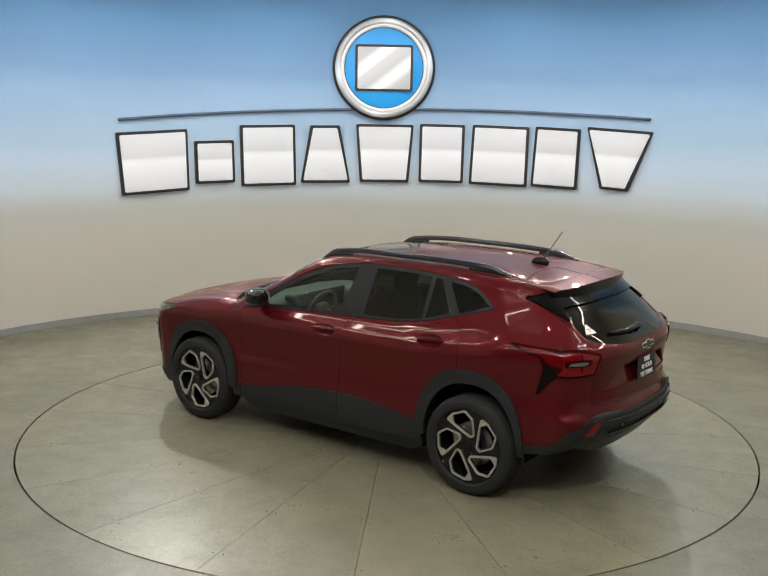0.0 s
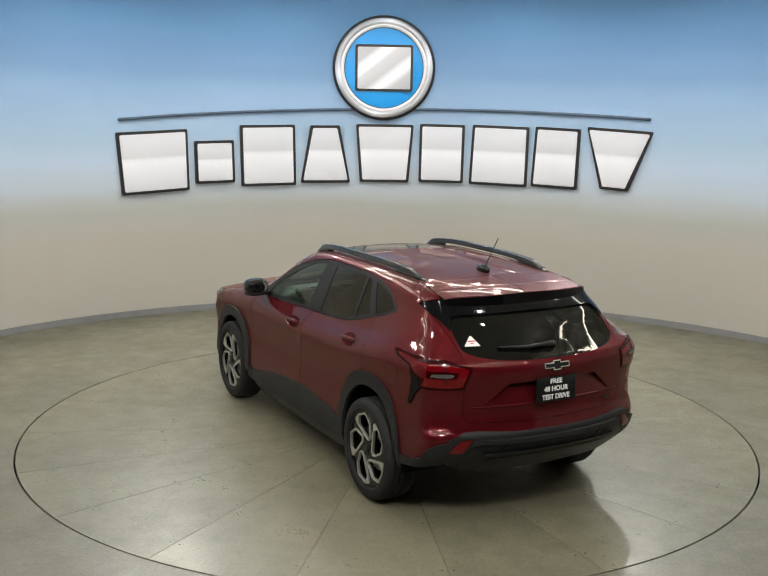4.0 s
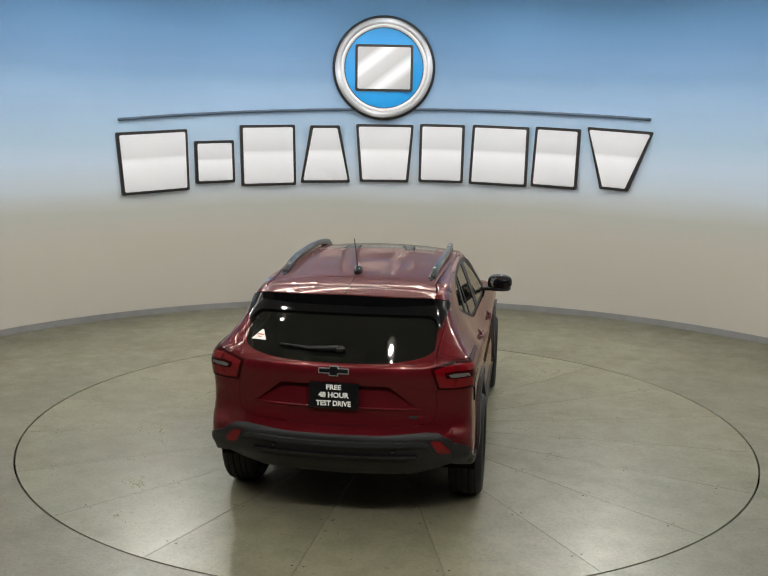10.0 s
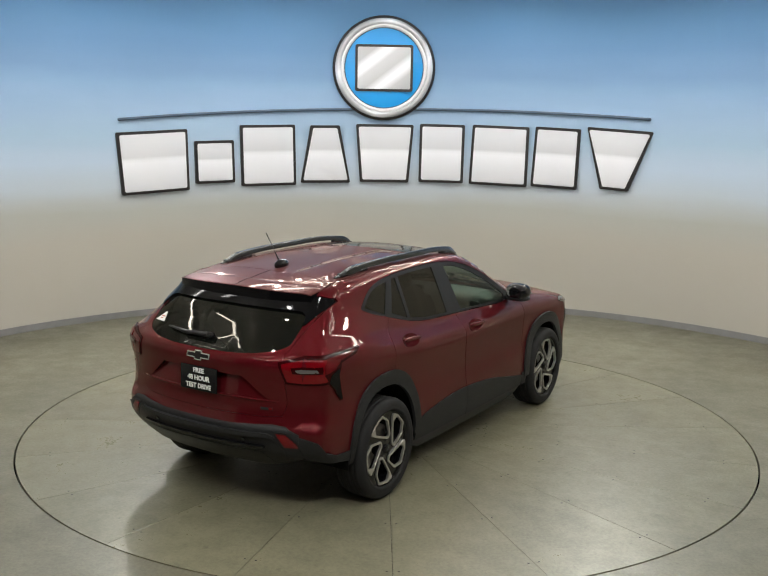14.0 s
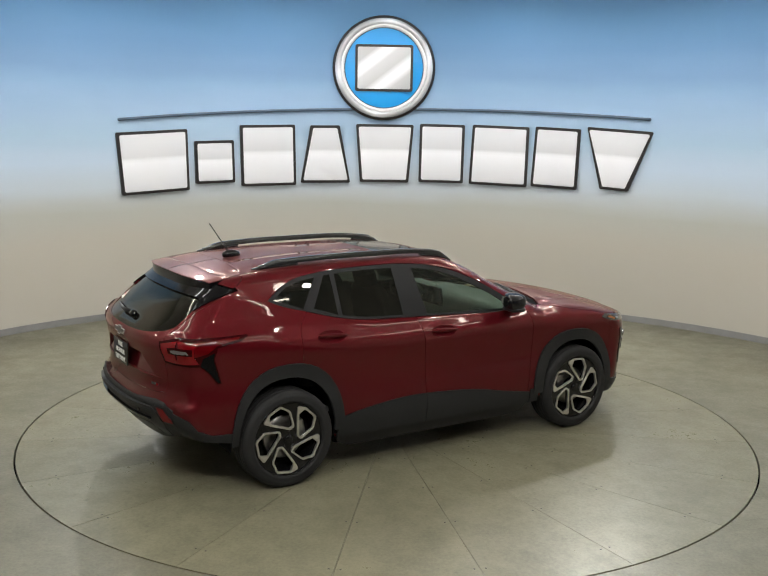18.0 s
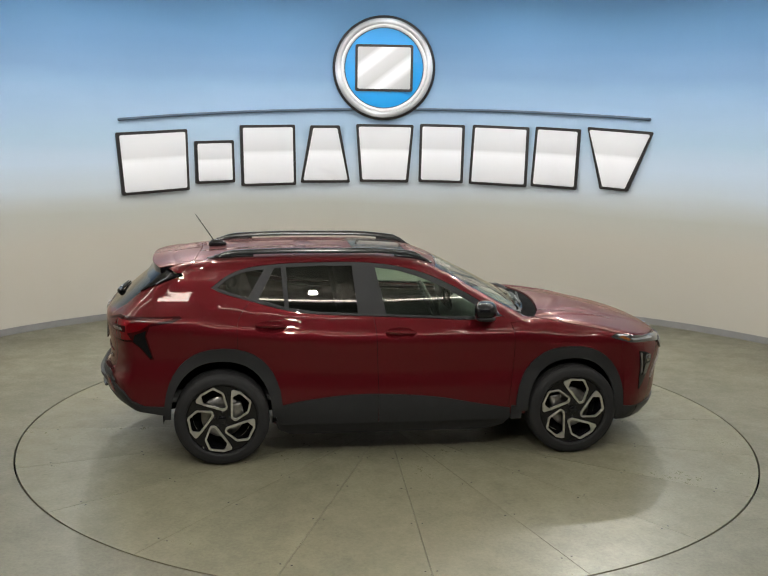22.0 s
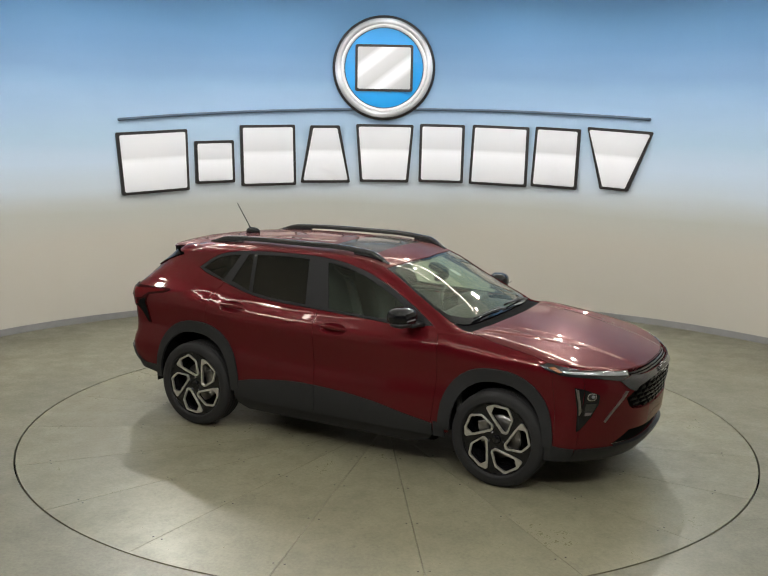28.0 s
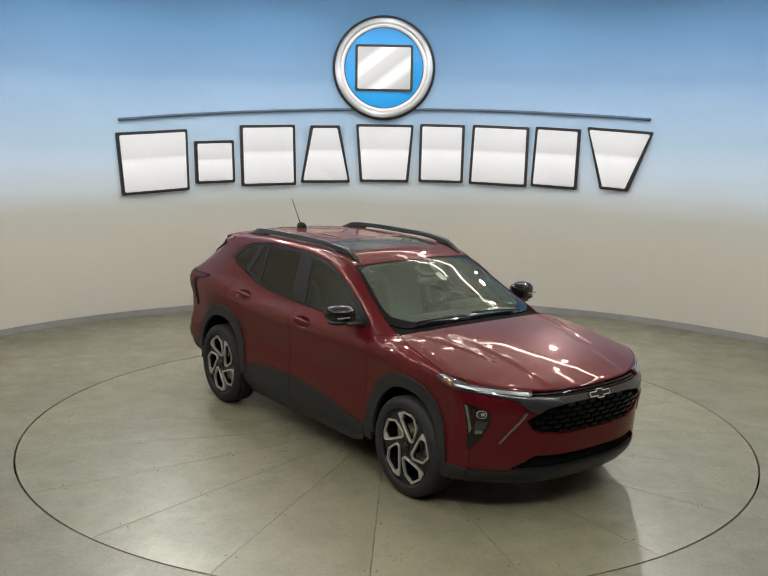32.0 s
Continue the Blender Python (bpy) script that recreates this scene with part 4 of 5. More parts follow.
    # dark strips added behind the door gaps block light through the hollow body
    for line in (b_line, f_line, r_line):
        strip = [(x - 0.03, z) for x, z in line if z < 1.0] + [(x + 0.03, z) for x, z in reversed(line) if z < 1.0]
        panel("seam_seal", car, M["dark"], strip, side, off=-0.016, flange=0, step=0.06, holes=[arch_r_in])
    q = panel("quarter_window", car, M["privacy_glass"], every[-1], side, off=-0.007, flange=0, step=0.08, plain=GLASS, label="dark fixed quarter window")
    panel("rear_arch_cladding", car, M["cladding"], [p for p in arch_r_out if p[1] > 0.285], side, off=0.016, holes=[arch_r_in], step=0.04, flange=0.024, label="grained dark wheel arch trim")
    panel("front_arch_cladding", car, M["cladding"], [p for p in arch_f_out if p[1] > 0.275], side, off=0.016, holes=[arch_f_in], step=0.04, flange=0.024, label="grained dark wheel arch trim")
    panel("fender_cladding", car, M["cladding"], [(0.852, 0.405), (0.90, 0.400), (0.94, 0.375), (0.94, 0.292), (0.852, 0.292)], side, off=0.0095, gap=0.001, step=0.04, flange=0.02)
    panel("sill", car, M["black"], [(-0.96, 0.315), (0.86, 0.315), (0.80, 0.245), (0.66, 0.205), (-0.84, 0.205), (-0.93, 0.245)], side, off=0.0, step=0.06, flange=0.05, label="black sill below the doors")
    # rear lower cladding on the flank
    panel("rear_cladding_side", car, M["cladding"], [(-1.74, 0.455), (-1.90, 0.462), (-2.00, 0.50), (-2.06, 0.575)] + [p for p in reversed(back_seam) if 0.455 < p[1] < 0.635] + [(-1.95, 0.425), (-1.74, 0.385)], side, off=0.012, holes=[arch_r_in],
          step=0.04, flange=0.02, label="grained dark rear bumper corner")
    panel("front_lip_side", car, M["cladding"], [(1.70, 0.385), (1.80, 0.368), (front_seam[0][0], 0.356), (front_seam[0][0] - 0.03, 0.262), (1.70, 0.262)], side, off=0.008, holes=[arch_f_in], step=0.04, flange=0.02)
    # lamps, flank part
    bx = lambda z: float(np.interp(z, [p[1] for p in back_seam], [p[0] for p in back_seam]))
    fx = lambda z: float(np.interp(z, [p[1] for p in front_seam], [p[0] for p in front_seam]))
    tail_poly = [(bx(1.118), 1.125), (-1.84, 1.122), (-1.645, 1.124), (-1.632, 1.114), (-1.70, 1.086), (-1.86, 1.058), (-1.885, 0.99), (-1.835, 0.815), (-1.862, 0.812), (-1.93, 0.90), (-1.985, 0.945), (bx(0.945), 0.945)]
    tail = panel("tail_lamp", car, M["smoke_lens"], tail_poly, side, off=0.007, step=0.03, flange=0.012, label="smoked red arrow-shaped tail lamp")
    panel("lamp_strip", tail, M["deep_lens"], [(-1.985, 1.100), (-1.84, 1.108), (-1.69, 1.112), (-1.71, 1.098), (-1.86, 1.074), (-1.93, 1.030), (-2.018, 1.012), (-2.018, 1.062)], side, off=0.009, step=0.03, flange=0.003)
    panel("lamp_prong", tail, M["jet"], [(-1.885, 1.030), (-1.893, 0.985), (-1.845, 0.825), (-1.860, 0.822), (-1.925, 0.905), (-1.980, 0.952), (-1.965, 1.000)], side, off=0.009, step=0.03, flange=0.003)
    panel("lamp_lens", tail, M["red_lens"], [(bx(1.10) + 0.002, 1.104), (-1.985, 1.098), (-2.02, 1.062), (-2.02, 1.010), (-1.99, 0.965), (bx(0.96), 0.957)], side, off=0.009, step=0.03, flange=0.003)
    panel("lamp_rib", tail, M["smoke_lens"], [(bx(1.062), 1.064), (-2.03, 1.062), (-2.03, 1.020), (bx(1.018), 1.018)], side, off=0.0105, step=0.03, flange=0.003)
    panel("reversing_lens", tail, M["milk_lens"], [(bx(1.05), 1.050), (-2.06, 1.048), (-2.05, 1.030), (bx(1.02), 1.026)], side, off=0.012, step=0.03, flange=0.003)
    gate = flip_y if tag < 0 else (lambda pts: pts)
    panel("lamp_inner", tail, M["smoke_lens"], gate([(YB + 0.006, 1.125), (0.583, 1.084), (0.628, 0.95), (YB + 0.006, 0.945)]), "B", off=0.007, step=0.03, flange=0.012)
    panel("lamp_lens", tail, M["red_lens"], gate([(YB + 0.006, 1.104), (0.605, 1.074), (0.637, 0.965), (YB + 0.006, 0.957)]), "B", off=0.009, step=0.03, flange=0.003)
    panel("lamp_rib", tail, M["smoke_lens"], gate([(YB + 0.006, 1.064), (0.664, 1.056), (0.674, 1.022), (YB + 0.006, 1.018)]), "B", off=0.0105, step=0.03, flange=0.003)
    panel("reversing_lens", tail, M["milk_lens"], gate([(YB + 0.006, 1.050), (0.690, 1.044), (0.700, 1.030), (YB + 0.006, 1.026)]), "B", off=0.012, step=0.03, flange=0.003)
    head = panel("headlamp", car, M["dark_lens"], [(1.635, 0.925), (1.69, 0.944), (fx(0.92), 0.917), (fx(0.866), 0.866), (1.80, 0.878), (1.70, 0.900)], side, off=0.005, step=0.03, flange=0.012, label="slim smoked headlamp with light bar")
    panel("amber_marker", head, M["amber"], [(1.70, 0.918), (1.74, 0.926), (1.80, 0.900), (1.78, 0.890)], side, off=0.007, step=0.03, flange=0.003)
    panel("lamp_inner", head, M["dark_lens"], gate([(YF, 0.912), (0.70, 0.903), (0.60, 0.888), (0.49, 0.880), (0.515, 0.848), (0.60, 0.828), (0.73, 0.855), (YF, 0.866)]), "F", off=0.005, step=0.03, flange=0.012)
    panel("light_bar", head, M["clear_lens"], gate([(YF, 0.900), (0.70, 0.890), (0.52, 0.872), (0.525, 0.852), (0.70, 0.872), (YF, 0.884)]), "F", off=0.010, step=0.03, flange=0.006)
    panel("light_bar", head, M["clear_lens"], [(1.80, 0.905), (fx(0.9) + 0.001, 0.900), (fx(0.884), 0.884), (1.82, 0.890)], side, off=0.010, step=0.03, flange=0.006)
    fog = panel("low_lamp", car, M["gloss"], gate([(YF, 0.787), (0.728, 0.744), (0.727, 0.675), (0.750, 0.587), (YF, 0.495)]), "F", off=0.005, step=0.03, flange=0.02, label="upright lower lamp cluster in a black recess")
    panel("lamp_side", fog, M["gloss"], [(1.885, 0.80), (fx(0.787), 0.787), (fx(0.495), 0.495), (1.902, 0.485), (1.905, 0.64)], side, off=0.005, step=0.03, flange=0.02)
    panel("light_blade", fog, M["steel"], [(1.893, 0.790), (1.912, 0.784), (1.924, 0.70), (1.930, 0.63), (1.914, 0.60), (1.912, 0.69)], side, off=0.008, step=0.03, flange=0.006, label="silver lamp edge")
    panel("lamp_ring", fog, M["chrome"], gate(oval(0.768, 0.735, 0.022, 0.026, 2.4, 20)), "F", off=0.010, step=0.02, flange=0.01)
    panel("lamp_glass", fog, M["dark_lens"], gate(oval(0.768, 0.735, 0.018, 0.021, 2.4, 20)), "F", off=0.013, step=0.02, flange=0.004)
    panel("lamp_bulb", fog, M["clear_lens"], gate(oval(0.764, 0.738, 0.009, 0.011, 2.0, 12)), "F", off=0.016, step=0.02, flange=0.004)
    panel("lamp_glass", fog, M["dark_lens"], gate([(0.79, 0.69), (0.74, 0.69), (0.742, 0.655), (0.755, 0.605), (0.79, 0.600)]), "F", off=0.010, step=0.02, flange=0.008)
    panel("lamp_glass", fog, M["milk_lens"], gate([(0.785, 0.626), (0.752, 0.626), (0.757, 0.606), (0.785, 0.602)]), "F", off=0.013, step=0.02, flange=0.004)
    panel("corner_blade", car, M["steel"], gate([(0.545, 0.752), (0.562, 0.752), (0.676, 0.545), (0.668, 0.541)]), "F", off=0.010, step=0.03, flange=0.012, label="thin dark silver bumper blade")

# front end
grille_low = [(0.0, 0.797), (0.30, 0.792), (0.43, 0.772), (0.485, 0.742), (0.548, 0.699), (0.500, 0.630), (0.455, 0.606), (0.324, 0.588), (0.0, 0.584)]
grille_up = [(0.0, 0.872), (0.20, 0.8735), (0.40, 0.877), (0.486, 0.883), (0.512, 0.850), (0.40, 0.840), (0.0, 0.834)]
intake = [(0.0, 0.446), (0.30, 0.448), (0.47, 0.455), (0.60, 0.372), (0.56, 0.344), (0.0, 0.346)]
nose_top = [p for p in yz([(x, y) for x, y in hood_nose]) if p[0] < YF]
bumper = mirror(list(reversed(nose_top)) + [(YF, front_seam[-1][1])] + [(YF, 0.335), (0.0, 0.335)])
front = panel("front_bumper", car, M["paint"], bumper, "F", gap=0.0008, holes=[mirror(grille_low), mirror(grille_up), mirror(intake)], flange=0.035, step=0.05, label="red metallic front bumper")
panel("grille_back", front, M["dark"], mirror([(0.0, 0.890), (0.54, 0.892), (0.58, 0.70), (0.46, 0.60), (0.0, 0.575)]), "F", off=-0.034, flange=0, step=0.05)
panel("intake_back", front, M["dark"], mirror([(0.0, 0.452), (0.45, 0.462), (0.565, 0.352), (0.0, 0.335)]), "F", off=-0.032, flange=0, step=0.05)
panel("grille_bar", front, M["gunmetal"], mirror([(0.0, 0.832), (0.20, 0.832), (0.40, 0.838), (0.50, 0.848), (0.60, 0.828), (0.575, 0.80), (0.535, 0.765), (0.485, 0.742), (0.43, 0.775), (0.30, 0.796), (0.0, 0.802)]), "F", off=0.010,
      step=0.04, flange=0.03, label="dark silver grille bar")
panel("front_lip", front, M["black"], mirror([(0.0, 0.357), (0.50, 0.355), (0.62, 0.353), (YF, 0.354), (YF, 0.262), (0.0, 0.250)]), "F", off=0.010, step=0.04, flange=0.03, label="satin black lower lip")
cell = prism("grille_cell", M["jet"], [(-0.043, 0.0), (-0.026, 0.0135), (0.026, 0.0135), (0.043, 0.0), (0.026, -0.0135), (-0.026, -0.0135)], 0.022, bevel=0.006)


def on_skin(view, a, b, off=0.0):
    """A pose on the body's skin: its y points out of it."""
    P = lift(view, [a], [b])
    n = Vector(normals(P)[0])
    z = (Vector((0, 0, 1)) - n * n.z).normalized()
    x = n.cross(z)
    m = Matrix((x, n, z)).transposed().to_4x4()
    return Matrix.Translation(Vector(P[0]) + n * off) @ m


def fill_grille(poly, z0, z1, dz, dy, off):
    ring = mirror(poly)
    for i, z in enumerate(np.arange(z0, z1, dz)):
        for y in np.arange(-0.56, 0.561, dy):
            q = y + (dy / 2 if i % 2 else 0)
            if inside(ring, np.array([[q, z], [q - 0.026, z], [q + 0.026, z], [q, z - 0.008], [q, z + 0.008]])).all():
                place("grille_cell", cell, front, on_skin("F", float(q), float(z), off))


fill_grille(grille_low, 0.603, 0.80, 0.036, 0.092, -0.006)
for z in (0.8455, 0.8605):
    panel("grille_slat", front, M["gloss"], mirror([(0.0, z + 0.0045), (0.40, z + 0.0085), (0.475, z + 0.011), (0.482, z + 0.003), (0.40, z), (0.0, z - 0.004)]), "F", off=-0.010, flange=0.012, step=0.04)
# the maker's mark becomes a plain bar
mark = [(-0.095, -0.018), (-0.030, -0.018), (-0.030, -0.032), (0.030, -0.032), (0.030, -0.018), (0.095, -0.018), (0.095, 0.018), (0.030, 0.018), (0.030, 0.032), (-0.030, 0.032), (-0.030, 0.018), (-0.095, 0.018)]
m_back = prism("mark", M["chrome"], mark, 0.012, bevel=0.002)
m_face = prism("mark_face", M["gloss"], shrink(mark, 0.0065), 0.006, bevel=0.001)
for view, y, z, par in (("F", 0.0, 0.815, front), ("B", 0.0, 1.062, None)):
    b = place("mark", m_back, car, on_skin(view, y, z, 0.024 if view == "F" else 0.010), "plain chrome-edged black mark")
    place("mark_face", m_face, b, pose(0, 0.002, 0))

# rear end
glass_rear = spline((0.0, 1.348), (0.45, 1.345), (0.560, 1.335), (0.598, 1.285), (0.600, 1.20), (0.585, 1.165), (0.50, 1.135), (0.30, 1.113), (0.0, 1.105), n=4)
black_top = [(0.0, 1.437), (0.50, 1.434), (0.56, 1.428), (0.632, 1.412), (0.651, 1.398), (0.644, 1.350), (0.614, 1.28), (0.601, 1.272), (0.597, 1.290)] + list(reversed(glass_rear[:12]))
hollow = [(0.0, 0.972), (0.335, 0.972), (0.505, 0.832), (0.0, 0.832)]
gate_ring = [p for p in gate_side if p[1] < 1.372] + [(0.50, 0.722), (0.0, 0.712), (0.0, 1.11)]
tailgate = panel("tailgate", car, M["paint"], mirror([(0.0, 1.36), (0.62, 1.36)] + gate_ring[:-1]), "B", gap=GAP,
                 holes=[mirror(glass_rear), mirror(black_top), mirror(hollow)], flange=0.05, step=0.035, label="closed red metallic tailgate")
panel("plate_hollow", tailgate, M["paint"], mirror(hollow), "B", off=lambda v: -0.004 - 0.040 * (v[:, 1] - 0.832) / 0.14, flange=0, step=0.035)
place("gate_ledge", sweep("gate_ledge", M["paint"], [(on_skin("B", y, 0.826, 0.002).translation, 1 - 0.7 * abs(y / 0.575) ** 6) for y in np.linspace(-0.575, 0.575, 25)], circle(0.008, 8)), tailgate)
panel("rear_window", tailgate, M["rear_glass"], mirror(glass_rear), "B", off=-0.003, flange=0, step=0.06, label="dark tinted rear window")
panel("window_header", tailgate, M["jet"], mirror(black_top), "B", off=0.012, flange=0.025, step=0.04, label="gloss black panel under the spoiler")
rear_in = [lamp_edge] + [p for p in gate_side if p[1] < 1.135]
bump_r = [(YB + 0.004, 1.125), (YB + 0.004, 0.60), (-YB - 0.004, 0.60), (-YB - 0.004, 1.125)] + [(-y, z) for y, z in rear_in] + [(-0.50, 0.722), (0.0, 0.712), (0.50, 0.722)] + list(reversed(rear_in))
panel("rear_bumper", car, M["paint"], bump_r, "B", gap=0.0005, off=-0.0008, flange=0.004, step=0.04, label="red metallic rear bumper skin")
clad_b = [(0.0, 0.662), (0.30, 0.664), (0.56, 0.678), (0.64, 0.672), (YB, 0.632), (YB, 0.47), (0.62, 0.43), (0.50, 0.395), (0.0, 0.375)]
rear = panel("rear_cladding", car, M["cladding"], mirror(clad_b), "B", off=0.012, flange=0.03, step=0.04, label="grained dark lower rear bumper")
# black plastic below the ledge puts the lower bumper's shade into the colour
panel("bumper_groove", rear, M["black"], mirror([(0.0, 0.602), (0.52, 0.608), (0.585, 0.590), (0.625, 0.535), (0.61, 0.440), (0.50, 0.402), (0.0, 0.382)]), "B", off=0.0145, flange=0.003, step=0.04)
panel("bumper_ledge", rear, M["cladding"], mirror([(0.0, 0.628), (0.53, 0.634), (0.585, 0.612), (0.57, 0.598), (0.52, 0.608), (0.0, 0.602)]), "B", off=lambda v: 0.040 - 0.022 * np.clip(np.abs(v[:, 0]) / 0.585, 0, 1) ** 4, flange=0.03, step=0.04)
panel("bumper_strip", rear, M["gloss"], mirror([(0.0, 0.552), (0.50, 0.556), (0.515, 0.548), (0.50, 0.541), (0.0, 0.539)]), "B", off=0.034, flange=0.022, step=0.04)
panel("bumper_skid", rear, M["black"], mirror([(0.0, 0.505), (0.47, 0.505), (0.52, 0.42), (0.48, 0.395), (0.0, 0.385)]), "B", off=0.016, flange=0.006, step=0.04)
for s in (1, -1):
    rf = panel("reflector", rear, M["black"], [(s * y, z) for y, z in ((0.719, 0.540), (0.716, 0.580), (0.650, 0.644), (0.568, 0.648), (0.630, 0.540))], "B", off=0.015, flange=0.006, step=0.03)
    panel("reflector_lens", rf, M["red_lens"], [(s * y, z) for y, z in ((0.712, 0.552), (0.706, 0.575), (0.645, 0.632), (0.588, 0.636), (0.638, 0.552))], "B", off=0.018, flange=0.004, step=0.03, label="red rear reflector")
    panel("parking_sensor", rear, M["gloss"], [(s * y, z) for y, z in oval(0.37, 0.575, 0.014, 0.012, 2, 12)], "B", off=0.018, flange=0.004, step=0.02)
plate_m = Matrix(((0, 0, -1, -2.244), (-1, 0, 0, 0.0), (0, 1, 0, 0.908), (0, 0, 0, 1))) @ pose(0, 0, 0, -2)
plate = place("plate_board", box("plate_board", M["gloss"], (0.312, 0.162, 0.008), 0.003), tailgate, plate_m, "black dealer plate with white lettering")
for words, y, size, sq in (("FREE", 0.050, 0.042, 1.08), ("48 HOUR", 0.001, 0.044, 1.02), ("TEST DRIVE", -0.051, 0.044, 0.95)):
    writing("lettering", words, size, M["white"], plate, pose(0, y, 0.005), 0.001, sq)
tri = place("sticker", prism("sticker", M["sticker"], [(-0.052, -0.034), (0.052, -0.034), (0.045, -0.02), (0.006, 0.042), (-0.006, 0.042), (-0.045, -0.02)], 0.0015), tailgate, on_skin("B", 0.512, 1.215, 0.002), "white triangular sticker with red bar")
place("sticker_bar", prism("sticker_bar", M["sticker_red"], [(-0.022, 0.004), (-0.026, -0.004), (0.026, -0.004), (0.022, 0.004)], 0.001), tri, pose(0, 0.0012, 0.004))
place("sticker_bar", prism("sticker_bar", M["sticker_red"], [(-0.012, -0.004), (-0.012, -0.010), (0.012, -0.010), (0.012, -0.004)], 0.001), tri, pose(0, 0.0012, -0.006))
badge_m = on_skin("B", -0.50, 0.775, 0.003)
place("trim_badge", box("trim_badge", M["gunmetal"], (0.085, 0.004, 0.018), 0.0015), tailgate, badge_m, "small dark silver bar badge")
place("trim_badge_bar", box("trim_badge_bar", M["red_lens"], (0.026, 0.004, 0.014), 0.001), tailgate, badge_m @ pose(-0.026, 0.0015, 0))
# wiper
def wiper():
    a = on_skin("B", -0.02, 1.165, 0.015)
    b0, b1, b2 = (on_skin("B", y, z, 0.022).translation for y, z in ((-0.01, 1.165), (0.18, 1.160), (0.36, 1.172)))
    w = place("rear_wiper", sweep("rear_wiper", M["black"], [(b0, 1.6), (b1, 1.1), (b2, 0.5)], circle(0.012, 8)), tailgate, None, "black rear wiper at rest")
    place("wiper_cap", blob("wiper_cap", M["gloss"], (0.07, 0.05, 0.05), 2.4, 16), w, a)
    c0, c1 = (on_skin("B", y, z, 0.008).translation for y, z in ((0.08, 1.168), (0.37, 1.176)))
    place("wiper_blade", sweep("wiper_blade", M["dark"], [(c0, 1), (c1, 1)], circle(0.006, 6)), w)


wiper()


# spoiler: the skin runs on from the roof, a lip overhangs the window, a black wedge hangs under it
sp_side = spline((-1.557, 0.545), (-1.62, 0.560), (-1.70, 0.560), (-1.79, 0.540))
sp_end = spline((-1.79, 0.540), (-1.815, 0.40), (-1.83, 0.20), (-1.83, 0.0))


def slab(name, mat, x0, x1, bow, half, rise, thick, drop, taper=0.6):
    """A thin plate that follows the roof's curve from x0 back to x1."""
    nx, ny = 10, 37
    v, f = [], []
    for lay in (0, 1):
        for i in range(nx):
            for j in range(ny):
                s, u = -1 + 2 * j / (ny - 1), i / (nx - 1)
                y = half * s
                x = x0 + bow * 0.6 * abs(s) ** 3 + (x1 - x0 + bow * 0.4 * abs(s) ** 3) * u
                z = float(TOP(x) - CROWN(x) * y * y) + rise * float(smooth(0, 0.3, u)) - 0.004 * float(smooth(0.3, 0, u)) - 0.010 * max(0, abs(s) - 0.9) ** 2 / 0.01
                v.append((x, y, z - drop - lay * (0.004 + thick * (1 - taper * abs(s) ** 4) * math.sin(math.pi * min(1, u * 0.5 + 0.22)))))
    n = nx * ny
    for i in range(nx - 1):
        for j in range(ny - 1):
            a = i * ny + j
            f += [(a, a + 1, a + ny + 1, a + ny), (n + a, n + a + ny, n + a + ny + 1, n + a + 1)]
        a, b = i * ny, i * ny + ny - 1
        f += [(a, a + ny, n + a + ny, n + a), (b, n + b, n + b + ny, b + ny)]
    for j in range(ny - 1):
        a = (nx - 1) * ny + j
        f += [(j, n + j, n + j + 1, j + 1), (a, a + 1, n + a + 1, n + a)]
    me = mesh(name, v, f, mat, True)
    me.set_sharp_from_angle(angle=radians(35))
    return me


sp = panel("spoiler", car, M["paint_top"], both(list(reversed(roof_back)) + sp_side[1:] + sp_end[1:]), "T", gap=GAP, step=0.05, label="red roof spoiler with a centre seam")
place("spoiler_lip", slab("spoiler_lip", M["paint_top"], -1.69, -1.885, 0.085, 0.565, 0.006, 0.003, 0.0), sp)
place("spoiler_wedge", slab("spoiler_wedge", M["jet"], -1.74, -1.880, 0.085, 0.564, 0.0, 0.082, 0.001, 0.35), sp, None, "gloss black wedge under the spoiler")
place("spoiler_seam", sweep("spoiler_seam", M["dark"], [((x, 0, float(lift("T", [x], [0.0])[0][2]) + 0.0004), 1) for x in np.linspace(-1.512, -1.71, 8)]
                            + [((x, 0, float(TOP(x)) + 0.0066), 1) for x in (-1.76, -1.82, -1.875)], circle(0.0022, 6)), sp)
for s, side in ((1, "L"), (-1, "R")):
    edge = xz("T", [(x, s * y) for x, y in sp_side])
    panel("spoiler_cheek", sp, M["paint"], edge + [(-1.785, 1.440), (-1.72, 1.434), (-1.665, 1.414), (-1.640, 1.415), (-1.600, 1.445)], side, gap=0.0015, flange=0.012, step=0.03)

